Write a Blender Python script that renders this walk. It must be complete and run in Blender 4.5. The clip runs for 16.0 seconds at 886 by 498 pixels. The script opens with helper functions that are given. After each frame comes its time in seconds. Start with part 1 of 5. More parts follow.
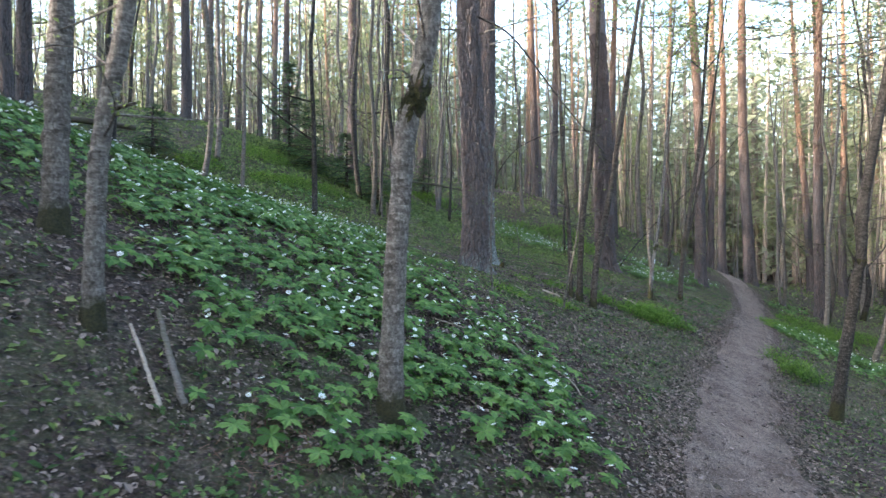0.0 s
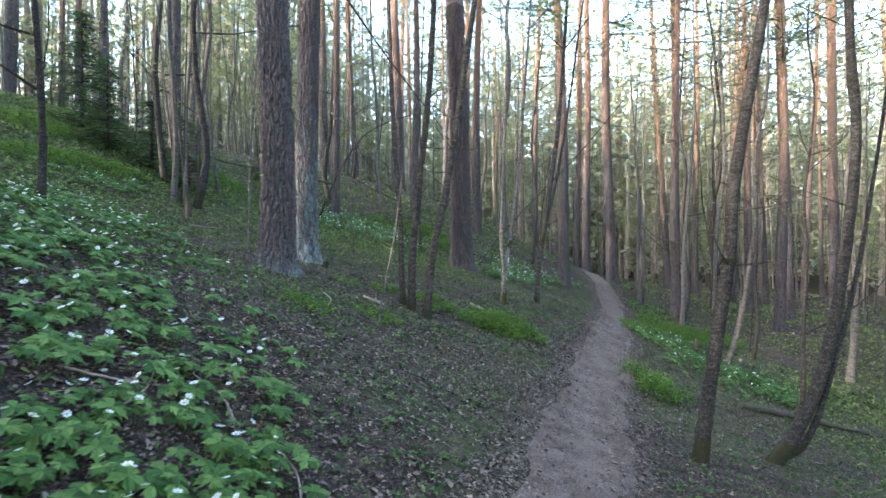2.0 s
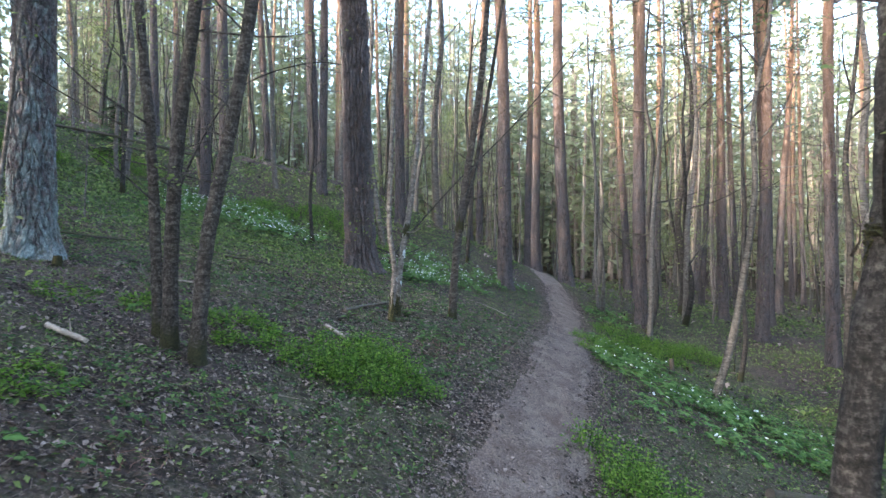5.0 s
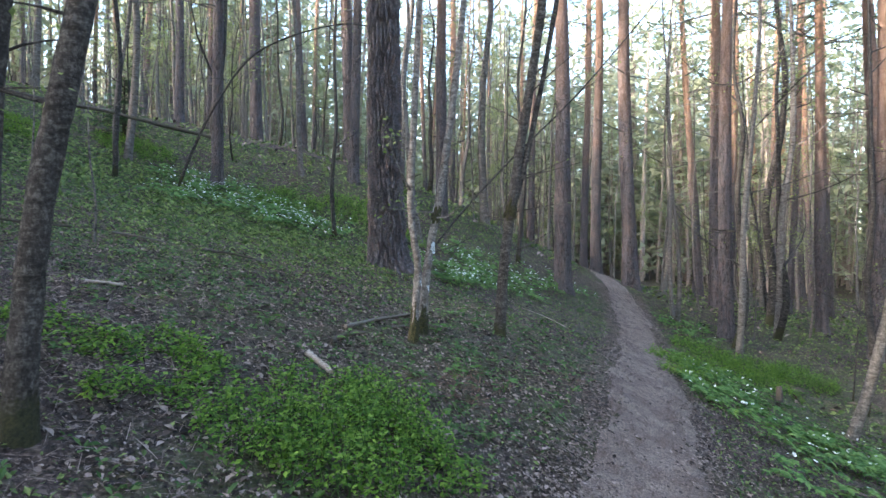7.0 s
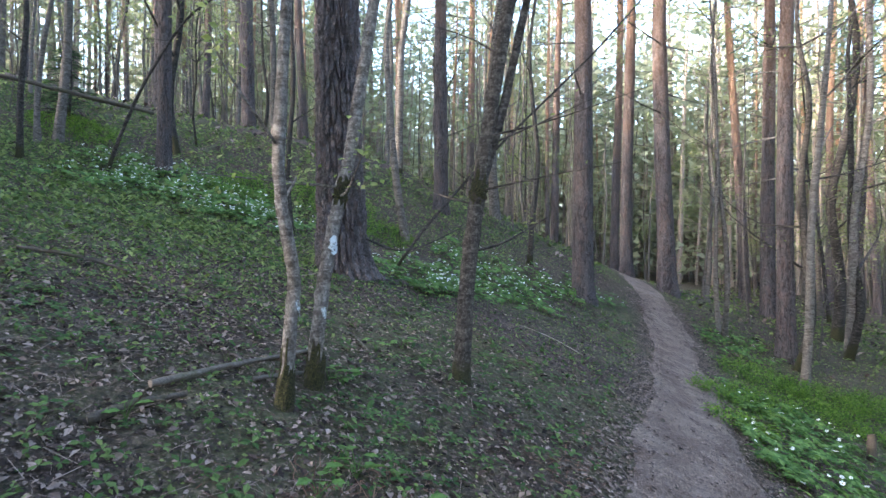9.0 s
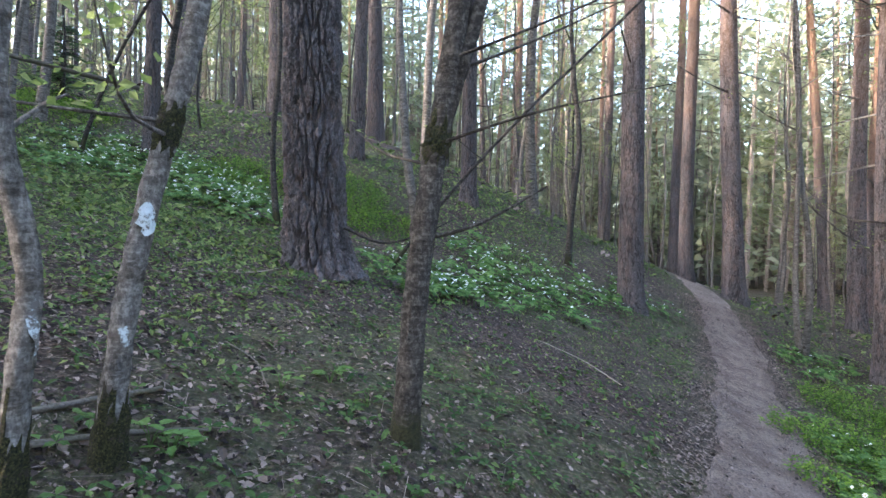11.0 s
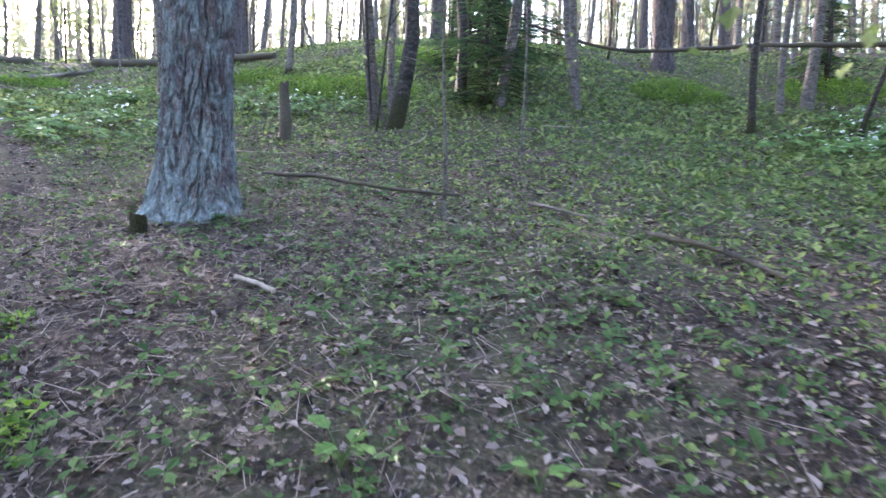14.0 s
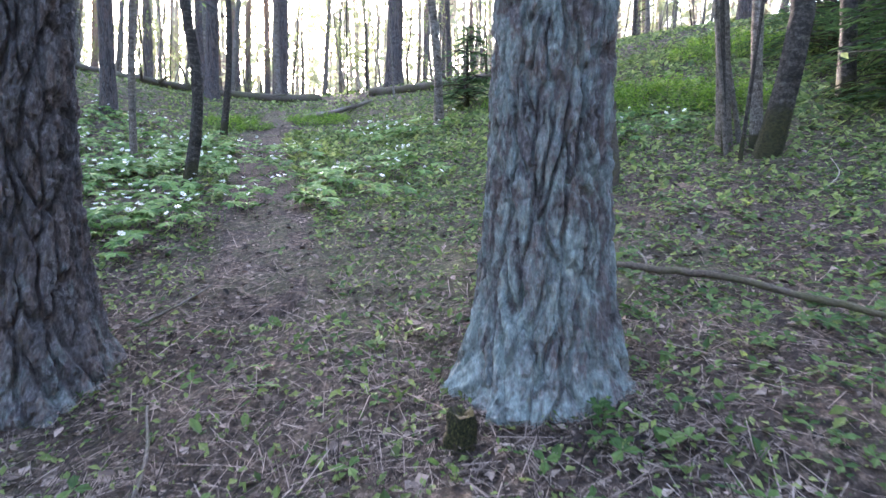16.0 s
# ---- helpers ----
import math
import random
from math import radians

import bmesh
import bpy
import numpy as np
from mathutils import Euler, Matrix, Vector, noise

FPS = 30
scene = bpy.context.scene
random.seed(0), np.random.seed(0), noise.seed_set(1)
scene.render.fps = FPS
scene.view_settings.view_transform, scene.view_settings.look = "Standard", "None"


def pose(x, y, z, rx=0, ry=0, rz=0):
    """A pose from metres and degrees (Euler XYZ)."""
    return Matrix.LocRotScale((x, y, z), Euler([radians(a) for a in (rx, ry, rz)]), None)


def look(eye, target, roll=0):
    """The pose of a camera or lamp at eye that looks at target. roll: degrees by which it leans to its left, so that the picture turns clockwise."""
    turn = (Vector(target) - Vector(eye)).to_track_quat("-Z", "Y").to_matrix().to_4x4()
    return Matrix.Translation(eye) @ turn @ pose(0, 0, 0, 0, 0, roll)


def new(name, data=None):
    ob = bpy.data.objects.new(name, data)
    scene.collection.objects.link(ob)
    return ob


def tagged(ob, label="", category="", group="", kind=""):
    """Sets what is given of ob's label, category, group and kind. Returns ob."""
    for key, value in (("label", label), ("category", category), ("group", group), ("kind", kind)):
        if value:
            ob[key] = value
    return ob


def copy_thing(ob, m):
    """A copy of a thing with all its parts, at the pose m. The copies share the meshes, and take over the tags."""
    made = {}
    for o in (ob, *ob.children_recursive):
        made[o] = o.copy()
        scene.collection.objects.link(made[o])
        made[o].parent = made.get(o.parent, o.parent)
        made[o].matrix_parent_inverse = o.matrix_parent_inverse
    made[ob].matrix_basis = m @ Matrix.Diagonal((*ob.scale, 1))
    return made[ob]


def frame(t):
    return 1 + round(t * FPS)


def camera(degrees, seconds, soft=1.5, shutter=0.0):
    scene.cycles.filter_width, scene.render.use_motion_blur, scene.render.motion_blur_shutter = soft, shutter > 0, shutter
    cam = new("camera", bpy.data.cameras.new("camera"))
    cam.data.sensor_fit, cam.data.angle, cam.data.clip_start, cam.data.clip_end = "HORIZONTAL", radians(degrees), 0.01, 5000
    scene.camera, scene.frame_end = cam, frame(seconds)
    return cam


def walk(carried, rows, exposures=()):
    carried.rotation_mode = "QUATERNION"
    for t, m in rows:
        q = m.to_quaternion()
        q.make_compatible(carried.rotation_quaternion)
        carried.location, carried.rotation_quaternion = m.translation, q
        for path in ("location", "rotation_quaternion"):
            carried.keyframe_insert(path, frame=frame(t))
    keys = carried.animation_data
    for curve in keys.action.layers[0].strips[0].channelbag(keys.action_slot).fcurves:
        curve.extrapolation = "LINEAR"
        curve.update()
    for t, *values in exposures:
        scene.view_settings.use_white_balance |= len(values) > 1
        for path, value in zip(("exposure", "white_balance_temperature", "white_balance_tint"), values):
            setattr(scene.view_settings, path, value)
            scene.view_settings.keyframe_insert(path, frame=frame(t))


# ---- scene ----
cam = camera(74.3, 16.0, shutter=0.2)
PATH = [
    (0, (-0.136, -0.301, 1.789), (-0.077, 1.698, 1.786), -0.3),
    (0.5, (0.245, 0.122, 1.711), (0.355, 2.119, 1.709), -0.4),
    (1, (0.618, 0.603, 1.735), (0.902, 2.582, 1.727), -0.3),
    (1.5, (0.850, 1.186, 1.764), (1.249, 3.145, 1.750), -0.1),
    (2, (1.158, 1.745, 1.763), (1.607, 3.693, 1.749), 0.0),
    (2.5, (1.556, 2.451, 1.758), (2.037, 4.392, 1.740), -0.2),
    (3, (1.906, 2.999, 1.725), (2.418, 4.932, 1.708), -0.1),
    (3.5, (2.277, 3.711, 1.670), (2.854, 5.626, 1.653), -0.2),
    (4, (2.598, 4.355, 1.676), (3.178, 6.269, 1.659), -0.1),
    (4.2, (2.780, 4.559, 1.656), (3.360, 6.472, 1.640), -0.2),
    (6.3, (3.742, 6.738, 1.521), (4.324, 8.651, 1.511), 0.3),
    (6.5, (3.815, 6.955, 1.511), (4.368, 8.877, 1.501), 0.2),
    (7, (3.965, 7.392, 1.490), (4.387, 9.347, 1.477), 0.3),
    (7.5, (4.287, 7.836, 1.481), (4.638, 9.805, 1.469), 0.2),
    (8, (4.639, 8.346, 1.471), (4.985, 10.315, 1.458), 0.1),
    (8.5, (4.960, 8.842, 1.473), (5.305, 10.812, 1.459), 0.2),
    (9, (5.119, 9.397, 1.473), (5.432, 11.372, 1.457), 0.4),
    (9.2, (5.155, 9.565, 1.455), (5.423, 11.546, 1.441), 0.5),
    (11.3, (5.903, 10.870, 1.388), (5.961, 12.869, 1.370), 1.5),
    (11.5, (5.875, 10.901, 1.378), (5.812, 12.900, 1.361), 1.7),
    (12, (5.795, 10.964, 1.385), (5.305, 12.903, 1.363), 1.8),
    (12.5, (5.745, 11.106, 1.352), (4.843, 12.890, 1.315), 1.6),
    (13, (5.701, 11.242, 1.328), (4.396, 12.757, 1.276), 1.2),
    (13.5, (5.400, 11.355, 1.286), (3.834, 12.597, 1.220), 1.2),
    (14, (4.884, 11.518, 1.464), (3.158, 12.526, 1.378), 1.1),
    (14.5, (4.415, 11.574, 1.509), (2.609, 12.429, 1.426), 0.9),
    (15, (3.946, 11.547, 1.745), (2.041, 12.150, 1.655), 0.7),
    (15.5, (3.406, 11.416, 1.860), (1.437, 11.753, 1.768), 0.5),
    (16, (2.998, 11.441, 2.004), (1.014, 11.678, 1.910), 0.4),
]
walk(cam, [(t, look(eye, target, roll)) for t, eye, target, roll in PATH], [(0.0, 3.55, 6250, 9), (2.5, 3.55, 6000, 8), (9.2, 3.65, 6030, 11), (11.5, 3.88, 6150, 14), (12.5, 4.14, 6150, 17), (14.5, 4.3, 6080, 20), (16.0, 4.32, 6180, 18)])

# ---- light ----
SUN_ELEVATION, SUN_AZIMUTH = radians(17), radians(258)
world = bpy.data.worlds.new("sky")
scene.world = world
world.use_nodes = True
sky = world.node_tree.nodes.new("ShaderNodeTexSky")
sky.sky_type = "NISHITA"
sky.sun_disc = False
sky.sun_elevation = SUN_ELEVATION
sky.sun_rotation = SUN_AZIMUTH
sky.air_density = 1.0
sky.dust_density = 3.0
background = world.node_tree.nodes["Background"]
background.inputs["Strength"].default_value = 0.15
world.node_tree.links.new(sky.outputs[0], background.inputs["Color"])
sun = new("sun", bpy.data.lights.new("sun", "SUN"))
sun.data.energy = 3.2
sun.data.angle = radians(0.8)
sun.data.color = (1.0, 0.85, 0.7)
to_sun = Vector((math.sin(SUN_AZIMUTH) * math.cos(SUN_ELEVATION), math.cos(SUN_AZIMUTH) * math.cos(SUN_ELEVATION), math.sin(SUN_ELEVATION)))
sun.matrix_world = look((0, 0, 40), Vector((0, 0, 40)) - to_sun)

rng = np.random.default_rng(7)


# ---- materials ----
class Shader:
    """A small helper round a node tree."""

    def __init__(self, name):
        self.mat = bpy.data.materials.new(name)
        self.mat.use_nodes = True
        self.tree = self.mat.node_tree
        self.bsdf = self.tree.nodes["Principled BSDF"]
        self.out = self.tree.nodes["Material Output"]
        self.bsdf.inputs["Specular IOR Level"].default_value = 0.25

    def node(self, kind, **values):
        n = self.tree.nodes.new(kind)
        for key, value in values.items():
            n.inputs[key.replace("_", " ")].default_value = value
        return n

    def link(self, a, b):
        self.tree.links.new(a, b)

    def coords(self, scale=(1, 1, 1), which="Object"):
        t = self.node("ShaderNodeTexCoord")
        m = self.node("ShaderNodeMapping", Scale=scale)
        self.link(t.outputs[which], m.inputs["Vector"])
        return m.outputs["Vector"]

    def noise(self, vec, scale, detail=4.0, rough=0.6, warp=0.0):
        n = self.node("ShaderNodeTexNoise", Scale=scale, Detail=detail, Roughness=rough, Distortion=warp)
        self.link(vec, n.inputs["Vector"])
        return n.outputs["Fac"]

    def voronoi(self, vec, scale, feature="F1"):
        n = self.node("ShaderNodeTexVoronoi", Scale=scale)
        n.feature = feature
        self.link(vec, n.inputs["Vector"])
        return n

    def ramp(self, fac, *stops):
        r = self.node("ShaderNodeValToRGB")
        while len(r.color_ramp.elements) < len(stops):
            r.color_ramp.elements.new(0.5)
        for e, (p, c) in zip(r.color_ramp.elements, stops):
            e.position = p
            e.color = (*c, 1) if len(c) == 3 else (c[0], c[0], c[0], 1)
        self.link(fac, r.inputs["Fac"])
        return r.outputs["Color"]

    def mix(self, fac, a, b, blend="MIX"):
        m = self.node("ShaderNodeMix")
        m.data_type = "RGBA"
        m.blend_type = blend
        for value, slot in ((fac, 0), (a, 6), (b, 7)):
            if isinstance(value, bpy.types.NodeSocket):
                self.link(value, m.inputs[slot])
            elif slot == 0:
                m.inputs[slot].default_value = value
            else:
                m.inputs[slot].default_value = (*value, 1)
        return m.outputs[2]

    def math(self, op, a, b):
        m = self.node("ShaderNodeMath")
        m.operation = op
        for value, slot in ((a, 0), (b, 1)):
            if isinstance(value, bpy.types.NodeSocket):
                self.link(value, m.inputs[slot])
            else:
                m.inputs[slot].default_value = value
        return m.outputs[0]

    def axis(self, vec, k):
        s = self.node("ShaderNodeSeparateXYZ")
        self.link(vec, s.inputs[0])
        return s.outputs[k]

    def island(self):
        return self.node("ShaderNodeNewGeometry").outputs["Random Per Island"]

    def chance(self):
        return self.node("ShaderNodeObjectInfo").outputs["Random"]

    def done(self, colour, rough=0.85, bump=None, strength=0.5, distance=0.02, thin=0.0):
        self.link(colour, self.bsdf.inputs["Base Color"])
        if isinstance(rough, bpy.types.NodeSocket):
            self.link(rough, self.bsdf.inputs["Roughness"])
        else:
            self.bsdf.inputs["Roughness"].default_value = rough
        if bump is not None:
            b = self.node("ShaderNodeBump", Strength=strength, Distance=distance)
            self.link(bump, b.inputs["Height"])
            self.link(b.outputs[0], self.bsdf.inputs["Normal"])
        if thin:
            t = self.node("ShaderNodeBsdfTranslucent")
            self.link(colour, t.inputs["Color"])
            m = self.node("ShaderNodeMixShader", Fac=thin)
            self.link(self.bsdf.outputs[0], m.inputs[1])
            self.link(t.outputs[0], m.inputs[2])
            self.link(m.outputs[0], self.out.inputs["Surface"])
        return self.mat


def forest_floor(name, mossy):
    s = Shader(name)
    v = s.coords()
    crumbs = s.noise(v, 38, 6, 0.75)
    flakes = s.voronoi(v, 26)
    patch = s.noise(v, 0.55, 3, 0.5)
    brown = s.ramp(crumbs, (0.36, (0.009, 0.006, 0.005)), (0.53, (0.072, 0.051, 0.044)), (0.73, (0.3, 0.235, 0.21)))
    tint = s.mix(0.6, brown, s.mix(1.0, brown, s.ramp(s.axis(flakes.outputs["Color"], 0), (0.0, (0.35, 0.32, 0.3)), (1.0, (1.5, 1.4, 1.3))), "MULTIPLY"))
    moss = s.ramp(s.noise(v, 60, 4, 0.7), (0.3, (0.02, 0.034, 0.01)), (0.7, (0.15, 0.185, 0.065)))
    where = s.ramp(s.math("ADD", s.math("MULTIPLY", patch, 0.6), s.math("MULTIPLY", s.noise(v, 14, 5, 0.75), 0.4)), (0.45, (0.0,)), (0.6, (0.45,)))
    col = s.mix(where, tint, moss) if mossy else tint
    col = s.mix(s.ramp(s.noise(v, 4.5, 6, 0.75), (0.42, (0.0,)), (0.58, (0.75,))), col, s.mix(1.0, col, (0.6, 0.58, 0.56), "MULTIPLY"))
    h = s.math("ADD", crumbs, s.math("MULTIPLY", flakes.outputs["Distance"], 0.7))
    return s.done(col, 0.95, h, 0.9, 0.03)


def path_dirt():
    s = Shader("path_dirt")
    v = s.coords()
    grain = s.noise(v, 75, 6, 0.8)
    blot = s.noise(v, 3.2, 5, 0.65)
    col = s.ramp(grain, (0.34, (0.048, 0.035, 0.029)), (0.5, (0.18, 0.136, 0.114)), (0.68, (0.45, 0.36, 0.31)))
    col = s.mix(s.ramp(blot, (0.38, (0.0,)), (0.6, (0.8,))), col, s.mix(1.0, col, (0.55, 0.5, 0.47), "MULTIPLY"))
    litter = s.ramp(s.noise(v, 130, 2, 0.5), (0.66, (0.0,)), (0.72, (0.8,)))
    col = s.mix(litter, col, (0.36, 0.31, 0.26))
    return s.done(col, 0.95, grain, 0.7, 0.015)


def pine_bark(name, lichen=0.0, foot=0.05, redness=1.0, carved=False):
    """Grey-brown scaly bark, orange higher up; carved bark has its cracks in the mesh."""
    s = Shader(name)
    v = s.coords()
    stretched = s.coords((1, 1, 0.3))
    plates = s.voronoi(stretched, 24)
    plate_tone = s.axis(plates.outputs["Color"], 0)
    fine = s.noise(s.coords((1, 1, 0.45)), 60, 7, 0.78)
    scale = s.noise(s.coords((1, 1, 0.7)), 22, 4, 0.65, 0.5)
    grey = s.ramp(fine, (0.3, (0.024, 0.021, 0.022)), (0.5, (0.098, 0.087, 0.09)), (0.74, (0.31, 0.282, 0.29)))
    red = s.ramp(fine, (0.3, (0.045, 0.032, 0.029)), (0.7, (0.18, 0.132, 0.118)))
    low = s.mix(s.ramp(s.math("ADD", s.math("MULTIPLY", plate_tone, 0.45), s.math("MULTIPLY", s.noise(v, 3.5, 4, 0.65), 0.55)), (0.48, (0.0,)), (0.68, (0.65,))), grey, red)
    low = s.mix(0.75, low, s.mix(1.0, low, s.ramp(plate_tone, (0.0, (0.75, 0.74, 0.74)), (1.0, (1.2, 1.19, 1.19))), "MULTIPLY"))
    if lichen:
        spots = s.math("ADD", s.math("MULTIPLY", s.noise(s.coords((1, 1, 0.45)), 10, 6, 0.75), 0.75), s.math("MULTIPLY", scale, 0.25))
        cover = s.ramp(s.math("ADD", spots, s.math("MULTIPLY", s.axis(v, 2), -foot)), (0.4, (0.0,)), (0.54, (lichen,)))
        low = s.mix(cover, low, s.ramp(fine, (0.28, (0.09, 0.115, 0.115)), (0.5, (0.23, 0.28, 0.275)), (0.74, (0.44, 0.51, 0.5))))
    else:
        low = s.mix(s.ramp(s.chance(), (0.0, (0.0,)), (1.0, (0.4,))), low, s.mix(1.0, low, (0.7, 0.68, 0.7), "MULTIPLY"))
    col, relief = low, s.math("ADD", fine, scale)
    if not carved:
        seams = s.math("ABSOLUTE", s.math("SUBTRACT", s.noise(s.coords((1, 1, 0.14)), 15, 3, 0.6, 0.6), 0.5), 0.0)
        breaks = s.math("ABSOLUTE", s.math("SUBTRACT", s.noise(s.coords((1, 1, 1.6)), 13, 3, 0.6, 1.2), 0.5), 0.0)
        crack = s.ramp(s.math("MINIMUM", seams, s.math("ADD", breaks, 0.012)), (0.004, (0.0,)), (0.03, (1.0,)))
        col = s.mix(crack, s.mix(1.0, low, (0.26, 0.23, 0.23), "MULTIPLY"), low)
        relief = s.math("ADD", crack, fine)
    orange = s.ramp(fine, (0.3, (0.2, 0.105, 0.06)), (0.7, (0.42, 0.25, 0.16)))
    rise = s.math("ADD", s.axis(v, 2), s.math("MULTIPLY", s.noise(v, 0.7, 3, 0.6), 6.0))
    up = s.ramp(s.math("MULTIPLY", rise, 0.06), (0.42, (0.0,)), (0.85, (0.85 * redness,)))
    col = s.mix(up, col, orange)
    return s.done(col, 0.9, relief, 0.9, 0.02 if carved else 0.035)


def smooth_bark(name, dark, mid, pale, moss=0.0):
    s = Shader(name)
    v = s.coords()
    fleck = s.noise(s.coords((1, 1, 0.7)), 55, 6, 0.78)
    bands = s.noise(s.coords((1, 1, 3.4)), 11, 5, 0.7)
    col = s.ramp(s.math("ADD", s.math("MULTIPLY", fleck, 0.6), s.math("MULTIPLY", bands, 0.4)), (0.37, dark), (0.5, mid), (0.62, pale))
    crust = s.ramp(s.math("ADD", s.math("MULTIPLY", s.noise(s.coords((1, 1, 1.3)), 7, 5, 0.72), 0.7), s.math("MULTIPLY", fleck, 0.3)), (0.52, (0.0,)), (0.57, (0.45,)))
    col = s.mix(crust, col, s.mix(0.5, pale, col))
    col = s.mix(s.ramp(s.noise(s.coords((1, 1, 2.2)), 6, 5, 0.75), (0.54, (0.0,)), (0.6, (0.75,))), col, s.mix(1.0, col, (0.38, 0.34, 0.3), "MULTIPLY"))
    col = s.mix(s.ramp(s.chance(), (0.0, (0.0,)), (1.0, (0.45,))), col, s.mix(1.0, col, (0.55, 0.5, 0.46), "MULTIPLY"))
    if moss:
        green = s.ramp(s.noise(v, 80, 4, 0.7), (0.3, (0.008, 0.008, 0.004)), (0.7, (0.045, 0.043, 0.016)))
        foot = s.math("SUBTRACT", s.math("ADD", 0.62, s.math("MULTIPLY", s.noise(v, 9, 4, 0.7), 0.5)), s.math("MULTIPLY", s.axis(v, 2), moss))
        col = s.mix(s.ramp(foot, (0.42, (0.0,)), (0.52, (0.95,))), col, green)
    return s.done(col, 0.88, s.math("ADD", fleck, s.math("MULTIPLY", crust, 0.5)), 0.8, 0.012)


def leaf(name, a, b, c, thin=0.35, rough=0.55):
    s = Shader(name)
    col = s.ramp(s.island(), (0.0, a), (0.5, b), (1.0, c))
    col = s.mix(0.5, col, s.mix(1.0, col, s.ramp(s.noise(s.coords(), 90, 3, 0.6), (0.3, (0.55, 0.55, 0.5)), (0.7, (1.25, 1.25, 1.2))), "MULTIPLY"))
    return s.done(col, rough, thin=thin)


def dead_wood(name, a, b, moss=0.0):
    s = Shader(name)
    v = s.coords()
    grain = s.noise(s.coords((0.6, 9, 9)), 12, 6, 0.7)
    col = s.ramp(grain, (0.3, a), (0.7, b))
    if moss:
        col = s.mix(s.ramp(s.noise(v, 5, 4, 0.7), (0.45, (0.0,)), (0.6, (moss,))), col, (0.05, 0.06, 0.015))
    return s.done(col, 0.9, grain, 0.6, 0.01)


def moss_cushion():
    """Dark clumpy moss with yellow-green tips and bare brown gaps."""
    s = Shader("moss_cushion")
    v = s.coords()
    tips = s.noise(v, 130, 5, 0.8)
    col = s.ramp(tips, (0.36, (0.006, 0.006, 0.003)), (0.52, (0.032, 0.031, 0.011)), (0.68, (0.12, 0.115, 0.035)))
    col = s.mix(s.ramp(s.noise(v, 18, 4, 0.7), (0.55, (0.0,)), (0.62, (0.8,))), col, (0.06, 0.045, 0.035))
    return s.done(col, 0.95, tips, 1.0, 0.02)


FLOOR, TRODDEN, DIRT = forest_floor("forest_floor", True), forest_floor("trodden_litter", False), path_dirt()
PINE, PINE_CARVED = pine_bark("pine_bark"), pine_bark("furrowed_pine_bark", redness=0.2, carved=True)
PINE_LICHEN = pine_bark("pine_bark_lichen", 0.8, 0.05, 0.2, True)
PINE_MOTTLED = pine_bark("pine_bark_lichen_foot", 0.6, 0.28, 0.2, True)
GREY_BARK = smooth_bark("grey_bark", (0.038, 0.032, 0.027), (0.125, 0.11, 0.099), (0.31, 0.285, 0.265), 2.2)
BROWN_BARK = smooth_bark("brown_bark", (0.014, 0.011, 0.009), (0.048, 0.039, 0.033), (0.165, 0.146, 0.13), 2.2)
DARK_BARK = smooth_bark("dark_bark", (0.009, 0.008, 0.007), (0.03, 0.026, 0.024), (0.11, 0.1, 0.09), 1.5)
BARE_BARK = smooth_bark("bare_bark", (0.032, 0.028, 0.025), (0.1, 0.089, 0.08), (0.24, 0.22, 0.2))
# bark for distant trunks, with sunlight and haze painted into its paler colour
FAR_BARK = smooth_bark("painted_sunlit_bark", (0.12, 0.095, 0.08), (0.24, 0.2, 0.17), (0.4, 0.34, 0.3))
NEEDLES = leaf("pine_needles", (0.06, 0.09, 0.055), (0.095, 0.13, 0.075), (0.15, 0.18, 0.11), 0.55, 0.6)
SPRUCE_GREEN = leaf("spruce_needles", (0.03, 0.07, 0.03), (0.055, 0.11, 0.045), (0.10, 0.165, 0.065), 0.3, 0.6)
# distant leaves greyed and lightened in colour to stand in for haze
HAZED_FAR_GREEN = leaf("far_foliage", (0.22, 0.24, 0.16), (0.31, 0.33, 0.22), (0.42, 0.435, 0.3), 0.55)
SPRING = leaf("spring_leaves", (0.13, 0.18, 0.05), (0.19, 0.24, 0.08), (0.28, 0.31, 0.13), 0.7)
LITTER = leaf("dead_leaves", (0.01, 0.007, 0.006), (0.068, 0.047, 0.04), (0.35, 0.27, 0.24), 0.15, 0.8)
HERB = leaf("herb_leaves", (0.03, 0.068, 0.017), (0.062, 0.115, 0.03), (0.13, 0.195, 0.06), 0.4)
COVER = leaf("ground_cover", (0.04, 0.07, 0.018), (0.11, 0.158, 0.042), (0.24, 0.29, 0.095), 0.45)
ANEMONE = leaf("anemone_leaves", (0.04, 0.092, 0.02), (0.085, 0.17, 0.038), (0.17, 0.275, 0.075), 0.35)
BILBERRY = leaf("bilberry_leaves", (0.05, 0.115, 0.012), (0.115, 0.215, 0.024), (0.23, 0.345, 0.055), 0.5)
PETAL = leaf("white_petals", (0.72, 0.74, 0.76), (0.8, 0.81, 0.82), (0.85, 0.85, 0.85), 0.3)
STAMEN = leaf("yellow_stamens", (0.5, 0.36, 0.04), (0.6, 0.45, 0.06), (0.62, 0.5, 0.1), 0.1)
PALE_WOOD = dead_wood("pale_dead_wood", (0.16, 0.12, 0.09), (0.42, 0.36, 0.30))
DARK_WOOD = dead_wood("dark_dead_wood", (0.025, 0.02, 0.016), (0.11, 0.09, 0.075), 0.4)
GREY_WOOD = dead_wood("grey_dead_wood", (0.05, 0.042, 0.037), (0.19, 0.165, 0.145), 0.4)
MOSS = moss_cushion()
RUST = leaf("rusty_dead_needles", (0.06, 0.03, 0.022), (0.13, 0.066, 0.046), (0.24, 0.14, 0.1), 0.15, 0.8)


